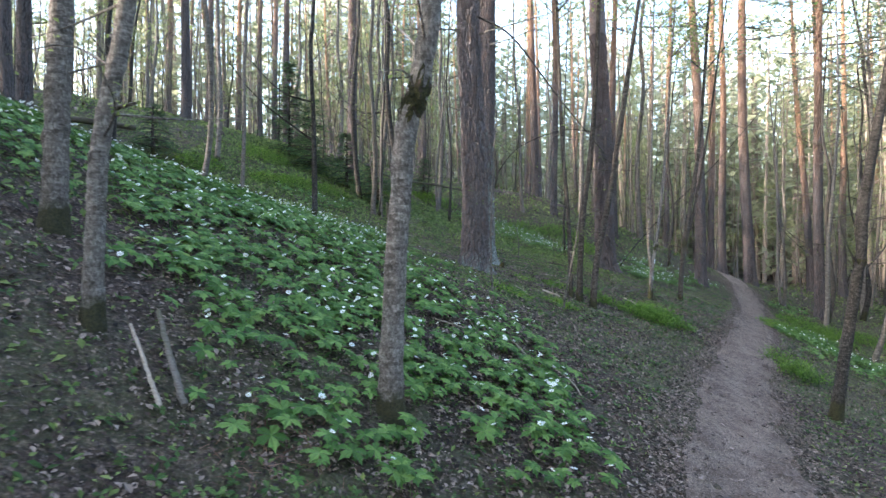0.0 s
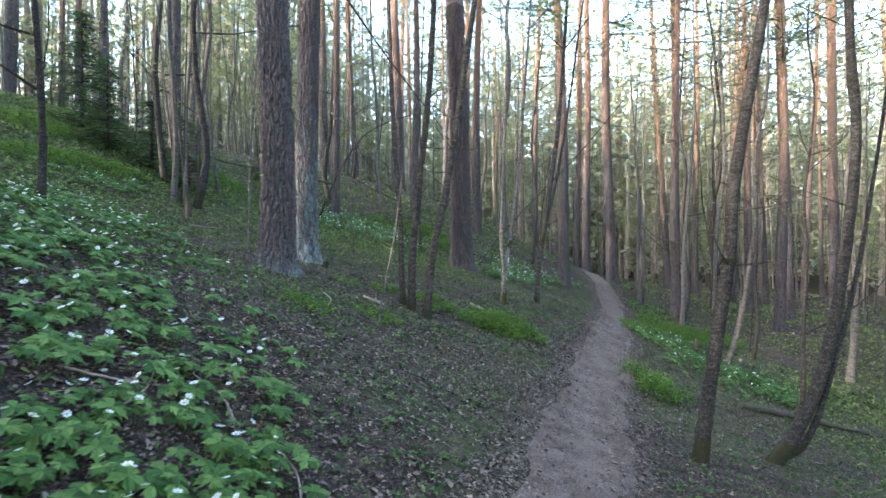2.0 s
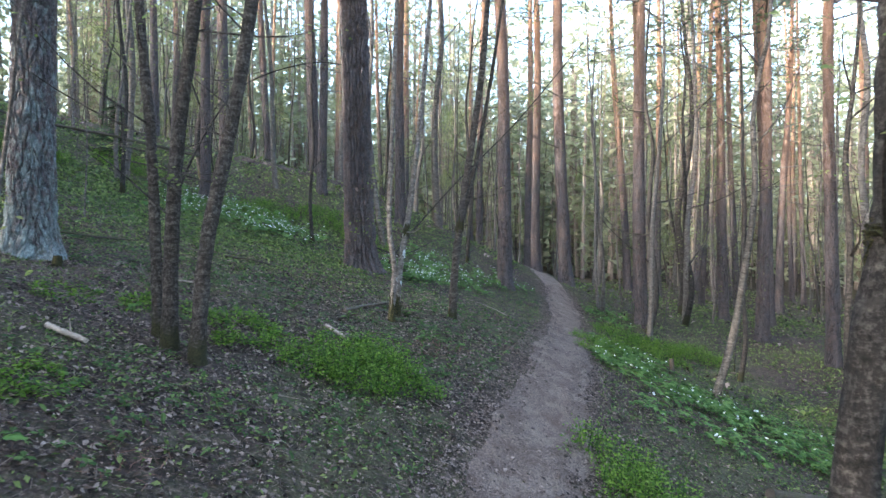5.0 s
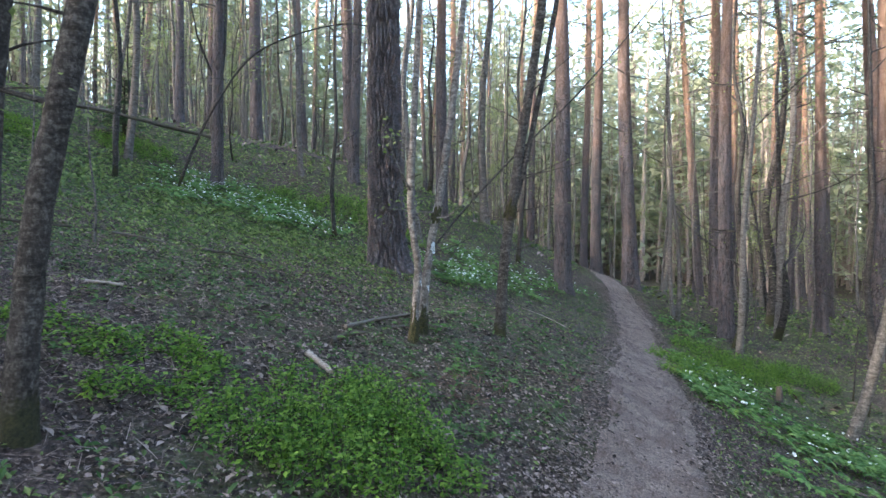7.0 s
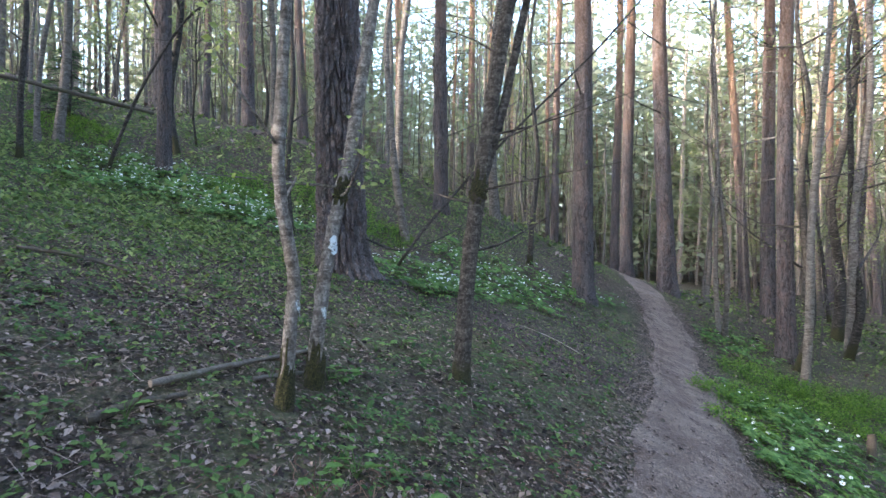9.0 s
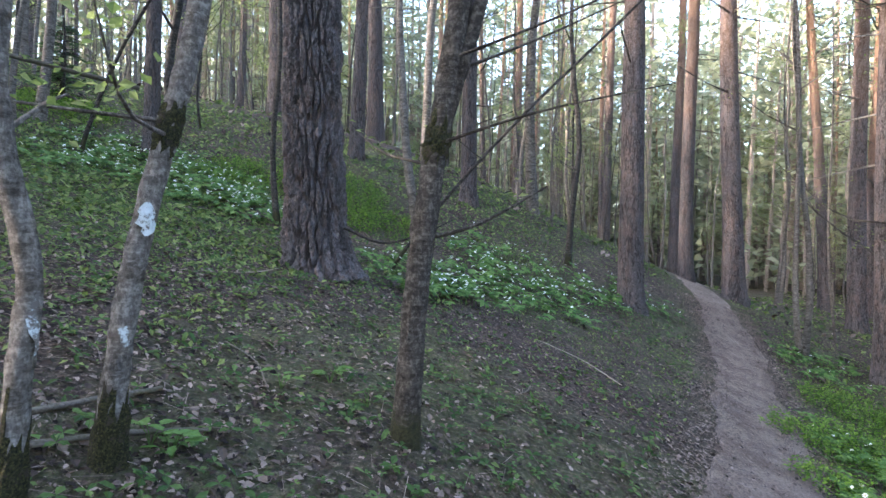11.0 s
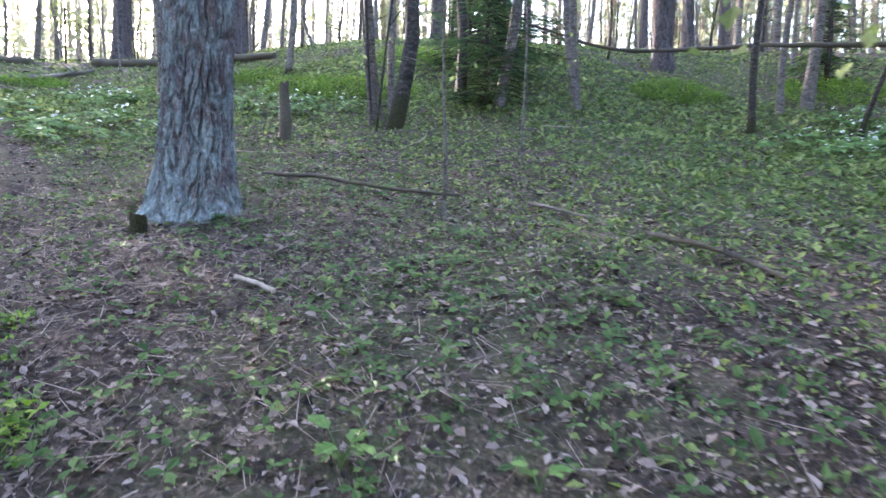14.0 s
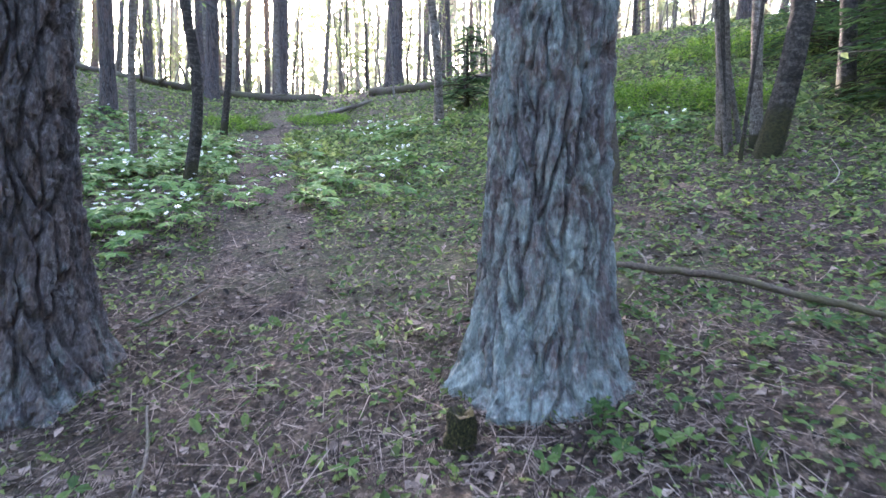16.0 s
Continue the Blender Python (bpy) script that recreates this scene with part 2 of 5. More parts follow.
def worn_paint(name, wear):
    s = Shader(name)
    v = s.coords()
    worn = s.ramp(s.math("ADD", s.math("MULTIPLY", s.noise(v, 70, 5, 0.75), 0.5), s.math("MULTIPLY", s.noise(s.coords((1, 1, 0.5)), 24, 4, 0.7), 0.5)), (wear - 0.04, (0.0,)), (wear + 0.04, (1.0,)))
    white = s.ramp(s.noise(v, 30, 4, 0.7), (0.3, (0.36, 0.4, 0.42)), (0.7, (0.56, 0.6, 0.63)))
    return s.done(s.mix(worn, (0.12, 0.105, 0.095), white), 0.7, worn, 0.3, 0.004)


PAINT, FADED_PAINT = worn_paint("white_trail_paint", 0.45), worn_paint("faded_trail_paint", 0.515)


# ---- mesh helpers ----
def mesh_of(name, verts, faces, material, smooth=False):
    """A mesh from an array of points and one or more arrays of faces."""
    verts = np.asarray(verts, np.float32)
    faces = [np.asarray(f, np.int32) for f in (faces if isinstance(faces, list) else [faces]) if len(f)]
    me = bpy.data.meshes.new(name)
    me.vertices.add(len(verts))
    me.vertices.foreach_set("co", verts.ravel())
    loops = np.concatenate([f.ravel() for f in faces])
    sizes = np.concatenate([np.full(len(f), f.shape[1], np.int32) for f in faces])
    me.loops.add(len(loops))
    me.loops.foreach_set("vertex_index", loops)
    me.polygons.add(len(sizes))
    me.polygons.foreach_set("loop_start", np.concatenate([[0], np.cumsum(sizes)[:-1]]).astype(np.int32))
    me.polygons.foreach_set("use_smooth", np.full(len(sizes), smooth))
    me.update(calc_edges=True)
    me.validate()
    me.materials.append(material)
    return me


class Geo:
    """Gathers points and faces of one mesh."""

    def __init__(self):
        self.v, self.f, self.n = [], [], 0

    def add(self, verts, faces):
        self.v.append(np.asarray(verts, float))
        self.f.append(np.asarray(faces, int) + self.n)
        self.n += len(verts)

    def mesh(self, name, material, smooth=False):
        sizes = sorted({f.shape[1] for f in self.f})
        return mesh_of(name, np.concatenate(self.v), [np.concatenate([f for f in self.f if f.shape[1] == k]) for k in sizes], material, smooth)


def tube(points, radii, sides, bumps=None):
    """Points and quads of a tube along points, closed by caps at its ends."""
    points, radii = np.asarray(points, float), np.asarray(radii, float)
    ahead = np.gradient(points, axis=0)
    ahead /= np.linalg.norm(ahead, axis=1)[:, None] + 1e-9
    helper = np.array([1.0, 0, 0]) if abs(ahead[0][0]) < 0.8 else np.array([0, 1.0, 0])
    side = np.cross(ahead, helper)
    side /= np.linalg.norm(side, axis=1)[:, None] + 1e-9
    other = np.cross(ahead, side)
    a = np.arange(sides) * 2 * np.pi / sides
    r = np.repeat(radii[:, None], sides, 1)
    if bumps is not None:
        r = r + bumps
    verts = points[:, None] + r[..., None] * (side[:, None] * np.cos(a)[None, :, None] + other[:, None] * np.sin(a)[None, :, None])
    rows = len(points)
    i, j = np.meshgrid(np.arange(rows - 1), np.arange(sides), indexing="ij")
    k = (j + 1) % sides
    faces = np.stack([i * sides + j, i * sides + k, (i + 1) * sides + k, (i + 1) * sides + j], -1).reshape(-1, 4)
    return verts.reshape(-1, 3), faces


def spline(control, n):
    """n points along a smooth line through the control points."""
    c = np.asarray(control, float)
    p = np.concatenate([[2 * c[0] - c[1]], c, [2 * c[-1] - c[-2]]])
    t = np.linspace(0, len(c) - 1 - 1e-6, n)
    i = t.astype(int)
    u = (t - i)[:, None]
    a, b, d, e = p[i], p[i + 1], p[i + 2], p[i + 3]
    return 0.5 * (2 * b + (d - a) * u + (2 * a - 5 * b + 4 * d - e) * u**2 + (3 * b - a - 3 * d + e) * u**3)


def scatter(verts, faces, places, yaw, size, up=None, tilt=0.0, swing=None):
    """Copies of one small shape at many places, turned, tilted and sized, as points and faces."""
    verts, faces, places = np.asarray(verts, float), np.asarray(faces, int), np.asarray(places, float)
    n = len(places)
    size = np.broadcast_to(np.asarray(size, float), (n,))
    c, s = np.cos(yaw), np.sin(yaw)
    x = np.stack([c, s, 0 * c], 1)
    y = np.stack([-s, c, 0 * c], 1)
    z = np.tile([0, 0, 1.0], (n, 1)) if up is None else np.asarray(up, float)
    tilt = np.broadcast_to(np.asarray(tilt, float), (n,))[:, None]
    swing = rng.uniform(0, 2 * np.pi, n) if swing is None else swing
    z = z + np.tan(tilt) * np.stack([np.cos(swing), np.sin(swing), 0 * swing], 1)
    z /= np.linalg.norm(z, axis=1)[:, None]
    x = x - z * (x * z).sum(1)[:, None]
    x /= np.linalg.norm(x, axis=1)[:, None]
    y = np.cross(z, x)
    w = verts[None, :, :] * size[:, None, None]
    out = places[:, None] + w[..., :1] * x[:, None] + w[..., 1:2] * y[:, None] + w[..., 2:] * z[:, None]
    f = faces[None] + (np.arange(n) * len(verts))[:, None, None]
    return out.reshape(-1, 3), f.reshape(-1, faces.shape[1])


def part(name, mesh, parent, label="", place=(0, 0, 0)):
    ob = new(name, mesh)
    ob.parent = parent
    ob.location = place
    return tagged(ob, label) if label else ob


def thing(name, x, y, label, category, group="", lift=0.0, turn=0.0):
    ob = new(name)
    ob.empty_display_size = 0.2
    ob.matrix_basis = pose(x, y, height(x, y) + lift, 0, 0, turn)
    return tagged(ob, label, category, group)


# ---- the lie of the land ----
LAND = (1.719, -4.883, 2.363, 0.16, -0.864, -0.125)
RISES = np.array([
    (1.774, -1.111, -1.646, 0.454, 0.589, 0.341),
    (0.107, 0.788, 1.145, -1.05, -0.834, -0.1),
    (-1.144, -1.188, -0.701, -0.191, 0.249, -0.623),
    (0.3, 0.632, -0.208, 0.255, 0.247, -0.784),
    (-0.09, -0.005, -1.015, -0.784, -0.409, -0.37),
    (-0.107, 0.07, 0.108, 1.0, 0.92, -0.15),
])


def heights(x, y):
    """Ground height: a tilted hillside with broad swells."""
    x, y = np.asarray(x, float), np.asarray(y, float)
    u, v = np.tanh((x - 4) / 16), np.tanh((y - 10) / 18)
    z = LAND[0] + LAND[1] * u + LAND[2] * v + LAND[3] * u * u + LAND[4] * u * v + LAND[5] * v * v
    for row, by in zip(RISES, np.linspace(2, 24, 6)):
        for k, bx in zip(row, np.linspace(-8, 12, 6)):
            z = z + k * np.exp(-((x - bx) ** 2 + (y - by) ** 2) / (2 * 4.2**2))
    return z


def height(x, y):
    return float(heights(x, y))


def path_x(y):
    s = (np.clip(y, -4, 25) - 10) / 8
    return 5.561 + 4.861 * s + 0.198 * s**2 - 0.4 * s**3 + np.maximum(0, np.asarray(y) - 25) * 0.75


def off_path(x, y):
    return np.abs(np.asarray(x) - path_x(y)) * 0.86


def lumps(x, y):
    """Small uneven swells of the litter."""
    return 0.018 * np.sin(x * 3.1 + 1.3 * np.sin(y * 1.7)) * np.sin(y * 2.7 + x) + 0.012 * np.sin(x * 9.3 + y * 4.1) * np.sin(y * 8.2 - x * 3.3)


def steps(near_a, near_b, fine, far):
    line = list(np.arange(near_a, near_b, fine))
    d = fine
    while line[-1] < far:
        d *= 1.22
        line.append(line[-1] + d)
    d = fine
    while line[0] > -far:
        d *= 1.22
        line.insert(0, line[0] - d)
    return np.array(line)


gx, gy = steps(-9, 15, 0.13, 420), steps(-2, 26, 0.13, 420)
mx, my = np.meshgrid(gx, gy, indexing="ij")
calm = np.clip(off_path(mx, my) / 0.7, 0.25, 1)
mz = heights(mx, my) + (lumps(mx, my) + rng.normal(0, 0.009, mx.shape)) * calm
ii, jj = np.meshgrid(np.arange(len(gx) - 1), np.arange(len(gy) - 1), indexing="ij")
quads = np.stack([ii * len(gy) + jj, (ii + 1) * len(gy) + jj, (ii + 1) * len(gy) + jj + 1, ii * len(gy) + jj + 1], -1).reshape(-1, 4)
ground = new("ground", mesh_of("ground", np.stack([mx, my, mz], -1).reshape(-1, 3), quads, FLOOR, True))
tagged(ground, "sloping woodland floor of brown leaf litter and moss", "ground", kind="structure")


def trail(name, centre, half, label, lift, material):
    """A trodden strip whose ragged edges dip under the litter."""
    centre = np.asarray(centre, float)
    ahead = np.gradient(centre, axis=0)
    ahead /= np.linalg.norm(ahead, axis=1)[:, None]
    side = np.stack([ahead[:, 1], -ahead[:, 0]], 1)
    across = np.linspace(-1, 1, 15)
    n = len(centre)
    wide = half * (1 + 0.1 * np.sin(np.arange(n) * 0.23) + 0.06 * np.sin(np.arange(n) * 0.71))
    ends = np.minimum(np.arange(n), np.arange(n)[::-1])[:, None]
    wide = wide * np.minimum(1, 0.2 + ends[:, 0] / 24)
    xy = centre[:, None] + side[:, None] * (across[None, :, None] * wide[:, None, None])
    x, y = xy[..., 0] + rng.normal(0, 0.012, xy.shape[:2]), xy[..., 1]
    dip = np.where(np.abs(across) > 0.9, -0.05, np.where(np.abs(across) > 0.7, -0.004, 0.0))
    z = heights(x, y) + lift - 0.08 * np.clip(1 - ends / 5, 0, 1) + dip + rng.normal(0, 0.002, x.shape) - 0.012 * (1 - across**2)
    i, j = np.meshgrid(np.arange(n - 1), np.arange(14), indexing="ij")
    f = np.stack([i * 15 + j, i * 15 + j + 1, (i + 1) * 15 + j + 1, (i + 1) * 15 + j], -1).reshape(-1, 4)
    ob = new(name, mesh_of(name, np.stack([x, y, z], -1).reshape(-1, 3), f, material, True))
    return tagged(ob, label, "path", kind="structure")


py = np.arange(-4, 34, 0.12)
trail("footpath", np.stack([path_x(py) + 0.05, py], 1), 0.42, "trodden footpath of grey-brown earth and needles", 0.022, DIRT)
side_line = spline([(0.5, 10.98), (0.0, 10.92), (-0.9, 10.75), (-3, 10.35), (-5.5, 9.9), (-8.5, 9.8)], 90)
trail("side_trail", side_line, 0.27, "faint side trail of trodden leaves up the slope", 0.012, TRODDEN)


# ---- trees ----
def bark_cells(h, sides, radius, wide, tall, seed):
    """A jittered cell pattern stretched along a trunk: how far each point is from its cell's edge, and each cell's own level."""
    r = np.random.default_rng(seed)
    round_count = max(8, int(2 * np.pi * radius / wide))
    a = np.arange(sides) / sides * round_count
    hh, aa = np.meshgrid(h / tall, a, indexing="ij")
    p = r.uniform(0, 6.28, 5)
    turn = 2 * np.pi / round_count
    aa = aa + 0.2 * np.sin(hh * 2.6 + p[0] + 3 * np.sin(aa * turn * 2)) + 0.09 * np.sin(hh * 9.0 + p[1] + aa * turn * 7)
    hh = hh + 0.3 * np.sin(aa * turn * 5 + p[2]) + 0.06 * np.sin(aa * turn * 23 + p[3] + hh * 3)
    rows = int(hh.max()) + 6
    ju, jv, level = r.uniform(0.08, 0.92, (rows, round_count)), r.uniform(0.0, 1.0, (rows, round_count)), r.uniform(-1, 1, (rows, round_count))
    ci, cj = np.floor(hh).astype(int), np.floor(aa).astype(int)
    near, second, lift = np.full(hh.shape, 9.0), np.full(hh.shape, 9.0), np.zeros(hh.shape)
    for di in (-1, 0, 1):
        for dj in (-1, 0, 1):
            i, j = np.clip(ci + di + 2, 0, rows - 1), (cj + dj) % round_count
            d = np.hypot(ci + di + jv[i, j] - hh, cj + dj + ju[i, j] - aa)
            closer = d < near
            second = np.where(closer, near, np.minimum(second, d))
            lift = np.where(closer, level[i, j], lift)
            near = np.minimum(near, d)
    return second - near, lift


def bark_relief(h, sides, radius, wide, tall, depth, seed):
    """Long plates with deep cracks between, flaking into smaller scales, as offsets of a tube's points."""
    gap, lift = bark_cells(h, sides, radius, wide, tall, seed)
    edge = np.clip((gap - 0.05) / 0.2, 0, 1)
    edge = edge * edge * (3 - 2 * edge)
    flake, step = bark_cells(h, sides, radius, wide * 0.75, wide * 1.5, seed + 50)
    rough = np.random.default_rng(seed).normal(0, depth * 0.07, gap.shape)
    return depth * (edge - 1) + edge * depth * (0.2 * lift + 0.2 * step + 0.3 * (np.clip(flake / 0.16, 0, 1) - 1)) + rough


def great_pine(x, y, radius, lean, material, label, seed, tall=20.0, plate=(0.05, 0.2, 0.024)):
    ob = thing("pine_tree", x, y, label, "tree", "pines near the path", -0.2)
    low, sides = np.concatenate([np.arange(0, 3.1, 0.015), np.arange(3.1, 7.0, 0.05)]), 230
    r = np.random.default_rng(seed)
    bend = r.normal(0, 0.02, 2)
    pts = np.stack([lean[0] * low + bend[0] * np.sin(low), lean[1] * low + bend[1] * np.sin(low * 0.9), low], 1)
    rad = radius * (1 + 0.55 * np.exp(-np.abs(low - 0.12) / 0.17) + 0.16 * np.exp(-low / 0.7) - 0.018 * low)
    a = np.arange(sides) * 2 * np.pi / sides
    roots = 0.2 * radius * np.exp(-low / 0.2)[:, None] * (np.sin(a * 5 + r.uniform(0, 6))[None] + 0.5 * np.sin(a * 8 + r.uniform(0, 6))[None])
    v, f = tube(pts, rad, sides, bark_relief(low, sides, radius, *plate, seed) + roots)
    g = Geo()
    g.add(v, f)
    high = np.linspace(low[-1] - 0.02, tall, 14)
    top = np.stack([lean[0] * high + bend[0] * np.sin(high), lean[1] * high + bend[1] * np.sin(high * 0.9), high], 1)
    v, f = tube(top, radius * np.interp(high, [0, low[-1], tall], [1, 1 - 0.018 * low[-1], 0.25]) - 0.006, 24)
    g.add(v, f)
    part("trunk", g.mesh("trunk", material), ob)
    # pine crown, thickened above the view to shade the ground
    crown(ob, r, tall, 0.5, 60, radius)
    return ob


def crown(ob, r, tall, start, count, radius, dead=6, material=None):
    """Limbs with tufts of needles, above some dead snags."""
    limbs, tufts = Geo(), []
    for k in range(count + dead):
        snag = Geo()
        live = k < count
        h = tall * (r.uniform(start, 0.98) if live else r.uniform(0.16, start))
        a = r.uniform(0, 2 * np.pi)
        reach = (0.5 + 2.6 * (1 - (h / tall - start) / (1 - start) * 0.75)) * r.uniform(0.6, 1.1) if live else r.uniform(0.3, 1.6)
        lift = r.uniform(-0.1, 0.55) if live else r.uniform(-0.25, 0.2)
        d = np.array([np.cos(a), np.sin(a), 0])
        p = [d * radius * 0.4 + [0, 0, h], d * reach * 0.5 + [0, 0, h + lift * reach * 0.3], d * reach + [r.normal(0, 0.1), r.normal(0, 0.1), h + lift * reach]]
        line = spline(p, 5)
        v, f = tube(line, np.linspace(0.035 if live else 0.02, 0.008, 5), 3)
        (limbs if live else snag).add(v, f)
        if not live:
            part("snag", snag.mesh("snag", BARE_BARK), ob)
        if live:
            for q in line[1:]:
                for _ in range(8):
                    tufts.append(q + r.normal(0, 0.27, 3) * [1, 1, 0.55])
    tagged(part("branchwork", limbs.mesh("branchwork", BARE_BARK), ob), kind="stuff")
    tufts = np.array(tufts)
    blade = [(0, -0.02, 0), (1, -0.09, 0.1), (1, 0.09, 0.1), (0, 0.02, 0), (0, 0, -0.02), (0.9, 0, 0.36), (0.9, 0.03, 0.4), (-0.8, -0.09, 0.2), (-0.8, 0.1, 0.12)]
    faces = [(0, 1, 2), (3, 7, 8)]
    n = len(tufts)
    v, f = scatter(blade, faces, tufts, r.uniform(0, 6.28, n), r.uniform(0.16, 0.36, n), tilt=r.uniform(0, 1.0, n))
    g = Geo()
    g.add(v, f)
    part("crown", g.mesh("crown", material or NEEDLES), ob)


first_pine = great_pine(0.72, 10.18, 0.23, (-0.006, 0), PINE_MOTTLED, "tall pine with dark furrowed bark and a flared foot", 3, plate=(0.056, 0.27, 0.04))
great_pine(1.12, 12.0, 0.195, (0.012, 0.02), PINE_LICHEN, "tall pine with pale blue-green lichen on its bark", 4, plate=(0.052, 0.25, 0.026))
stout_pine = great_pine(5.05, 16.35, 0.27, (-0.03, 0), PINE_CARVED, "stout pine with deeply cracked grey-brown bark", 5, plate=(0.066, 0.42, 0.062))


droop = Geo()
limb_line = spline([(0.1, -0.05, 4.7), (0.7, -0.15, 4.3), (1.5, -0.25, 3.2), (2.3, -0.3, 2.2)], 14)
droop.add(*tube(limb_line, np.linspace(0.024, 0.006, 14), 6))
low_limb = Geo()
low_limb.add(*tube(spline([(0.25, -0.12, 0.6), (0.6, -0.3, 0.47), (0.95, -0.36, 0.55), (1.3, -0.3, 0.72)], 14), np.linspace(0.014, 0.005, 14), 6))
part("dead_limb", low_limb.mesh("dead_limb", DARK_BARK, True), stout_pine, "thin dark dead limb near the foot")
part("drooping_limb", droop.mesh("drooping_limb", DARK_BARK, True), first_pine)


def pine_model(seed, tall, radius):
    r = np.random.default_rng(seed)
    ob = tagged(new("pine_tree"), "tall straight pine with reddish upper trunk and thin crown", "tree", "pines of the wood")
    h = np.concatenate([[-0.3, 0, 0.15, 0.4, 0.9], np.linspace(1.8, tall, 14)])
    pts = np.stack([0.05 * np.sin(h * 0.5 + seed), 0.05 * np.sin(h * 0.4 + 2 * seed), h], 1)
    rad = radius * (np.clip(1 - 0.72 * h / tall, 0.2, 1) + 0.45 * np.exp(-np.maximum(h, 0) / 0.25))
    v, f = tube(pts, rad, 12, r.normal(0, radius * 0.035, (len(h), 12)))
    g = Geo()
    g.add(v, f)
    part("trunk", g.mesh("trunk", PINE, True), ob)
    crown(ob, r, tall, 0.45, 24, radius, 7)
    return ob


def broadleaf_model(seed, tall, radius, bark, leaves=260, size=(0.025, 0.06)):
    """A slim young tree: bent trunk, rising limbs with twigs, and sparse new leaves."""
    r = np.random.default_rng(seed)
    ob = tagged(new("young_tree"), "slim bare young tree with a few new spring leaves", "tree", "young trees of the wood")
    n = 9
    h = np.linspace(-0.2, tall, n)
    line = spline(np.stack([np.cumsum(r.normal(0, 0.075, n)) * (h > 0), np.cumsum(r.normal(0, 0.075, n)) * (h > 0), h], 1), 26)
    rad = radius * (1 - 0.85 * np.clip(line[:, 2] / tall, 0, 1)) * (1 + 0.35 * np.exp(-np.maximum(line[:, 2], 0) / 0.15))
    v, f = tube(line, rad, 8, r.normal(0, radius * 0.05, (26, 8)))
    g = Geo()
    g.add(v, f)
    part("trunk", g.mesh("trunk", bark, True), ob)
    ends = []
    for k in range(8):
        limbs = Geo()
        i = int(r.integers(5, 24))
        a, reach = r.uniform(0, 6.28), r.uniform(0.5, 1.9) * (1.1 - 0.4 * i / 26)
        d = np.array([np.cos(a), np.sin(a), r.uniform(0.2, 1.1)])
        b = line[i] + d * reach * 0.5 + r.normal(0, 0.08, 3)
        e = line[i] + d * reach + [0, 0, r.uniform(-0.1, 0.35)]
        arm = spline([line[i], b, e], 6)
        v, f = tube(arm, np.linspace(min(0.02, rad[i] * 0.6), 0.003, 6), 3)
        limbs.add(v, f)
        ends += list(arm[2:])
        for _ in range(5):
            s = arm[int(r.integers(1, 6))]
            t = s + r.normal(0, 0.28, 3) + [0, 0, 0.12]
            v, f = tube([s, (s + t) / 2 + r.normal(0, 0.03, 3), t], [0.006, 0.004, 0.002], 3)
            limbs.add(v, f)
            ends += [t, (s + t) / 2]
        part("limb", limbs.mesh("limb", bark), ob)
    ends = np.array(ends)
    at = ends[r.integers(0, len(ends), leaves)] + r.normal(0, 0.09 + 2 * size[0] - 0.05, (leaves, 3))
    shape = [(0, 0, 0), (0.45, -0.32, 0.06), (1, 0, -0.08), (0.45, 0.32, 0.06)]
    v, f = scatter(shape, [(0, 1, 2, 3)] if leaves < 900 else [(0, 1, 2)], at, r.uniform(0, 6.28, leaves), r.uniform(*size, leaves), tilt=r.uniform(0, 1.1, leaves))
    g = Geo()
    g.add(v, f)
    part("crown", g.mesh("crown", SPRING), ob)
    return ob


PINES = [pine_model(11, 21, 0.2), pine_model(12, 19, 0.17), pine_model(13, 23, 0.21), pine_model(14, 17, 0.15)]
YOUNG = [broadleaf_model(21, 11, 0.075, DARK_BARK), broadleaf_model(22, 9, 0.06, BARE_BARK), broadleaf_model(23, 13, 0.09, BARE_BARK), broadleaf_model(24, 8, 0.05, DARK_BARK, 340),
         broadleaf_model(25, 12, 0.085, GREY_BARK), broadleaf_model(26, 7, 0.04, BARE_BARK, 380)]
LEAFY = [broadleaf_model(27, 12, 0.085, BARE_BARK, 2500, (0.04, 0.09)), broadleaf_model(28, 10, 0.07, BARE_BARK, 2300, (0.04, 0.09)), broadleaf_model(29, 8, 0.05, DARK_BARK, 2100, (0.04, 0.085))]
MODEL_RADIUS = {}
for model, size in zip(PINES + YOUNG, (0.2, 0.17, 0.21, 0.15, 0.075, 0.06, 0.09, 0.05, 0.085, 0.04)):
    MODEL_RADIUS[model] = size
placed = set()


def stand(model, x, y, girth, tall, lean=(0, 0), turn=0.0):
    """Sets a tree on the ground: the model itself the first time, copies after that."""
    m = pose(x, y, height(x, y) - 0.05) @ Matrix.Rotation(math.atan(lean[0]), 4, "Y") @ Matrix.Rotation(-math.atan(lean[1]), 4, "X") @ pose(0, 0, 0, 0, 0, turn) @ Matrix.Diagonal((girth, girth, tall, 1))
    if model not in placed:
        placed.add(model)
        model.matrix_basis = m
        return model
    ob = copy_thing(model, pose(0, 0, 0))
    ob.matrix_basis = m
    return ob


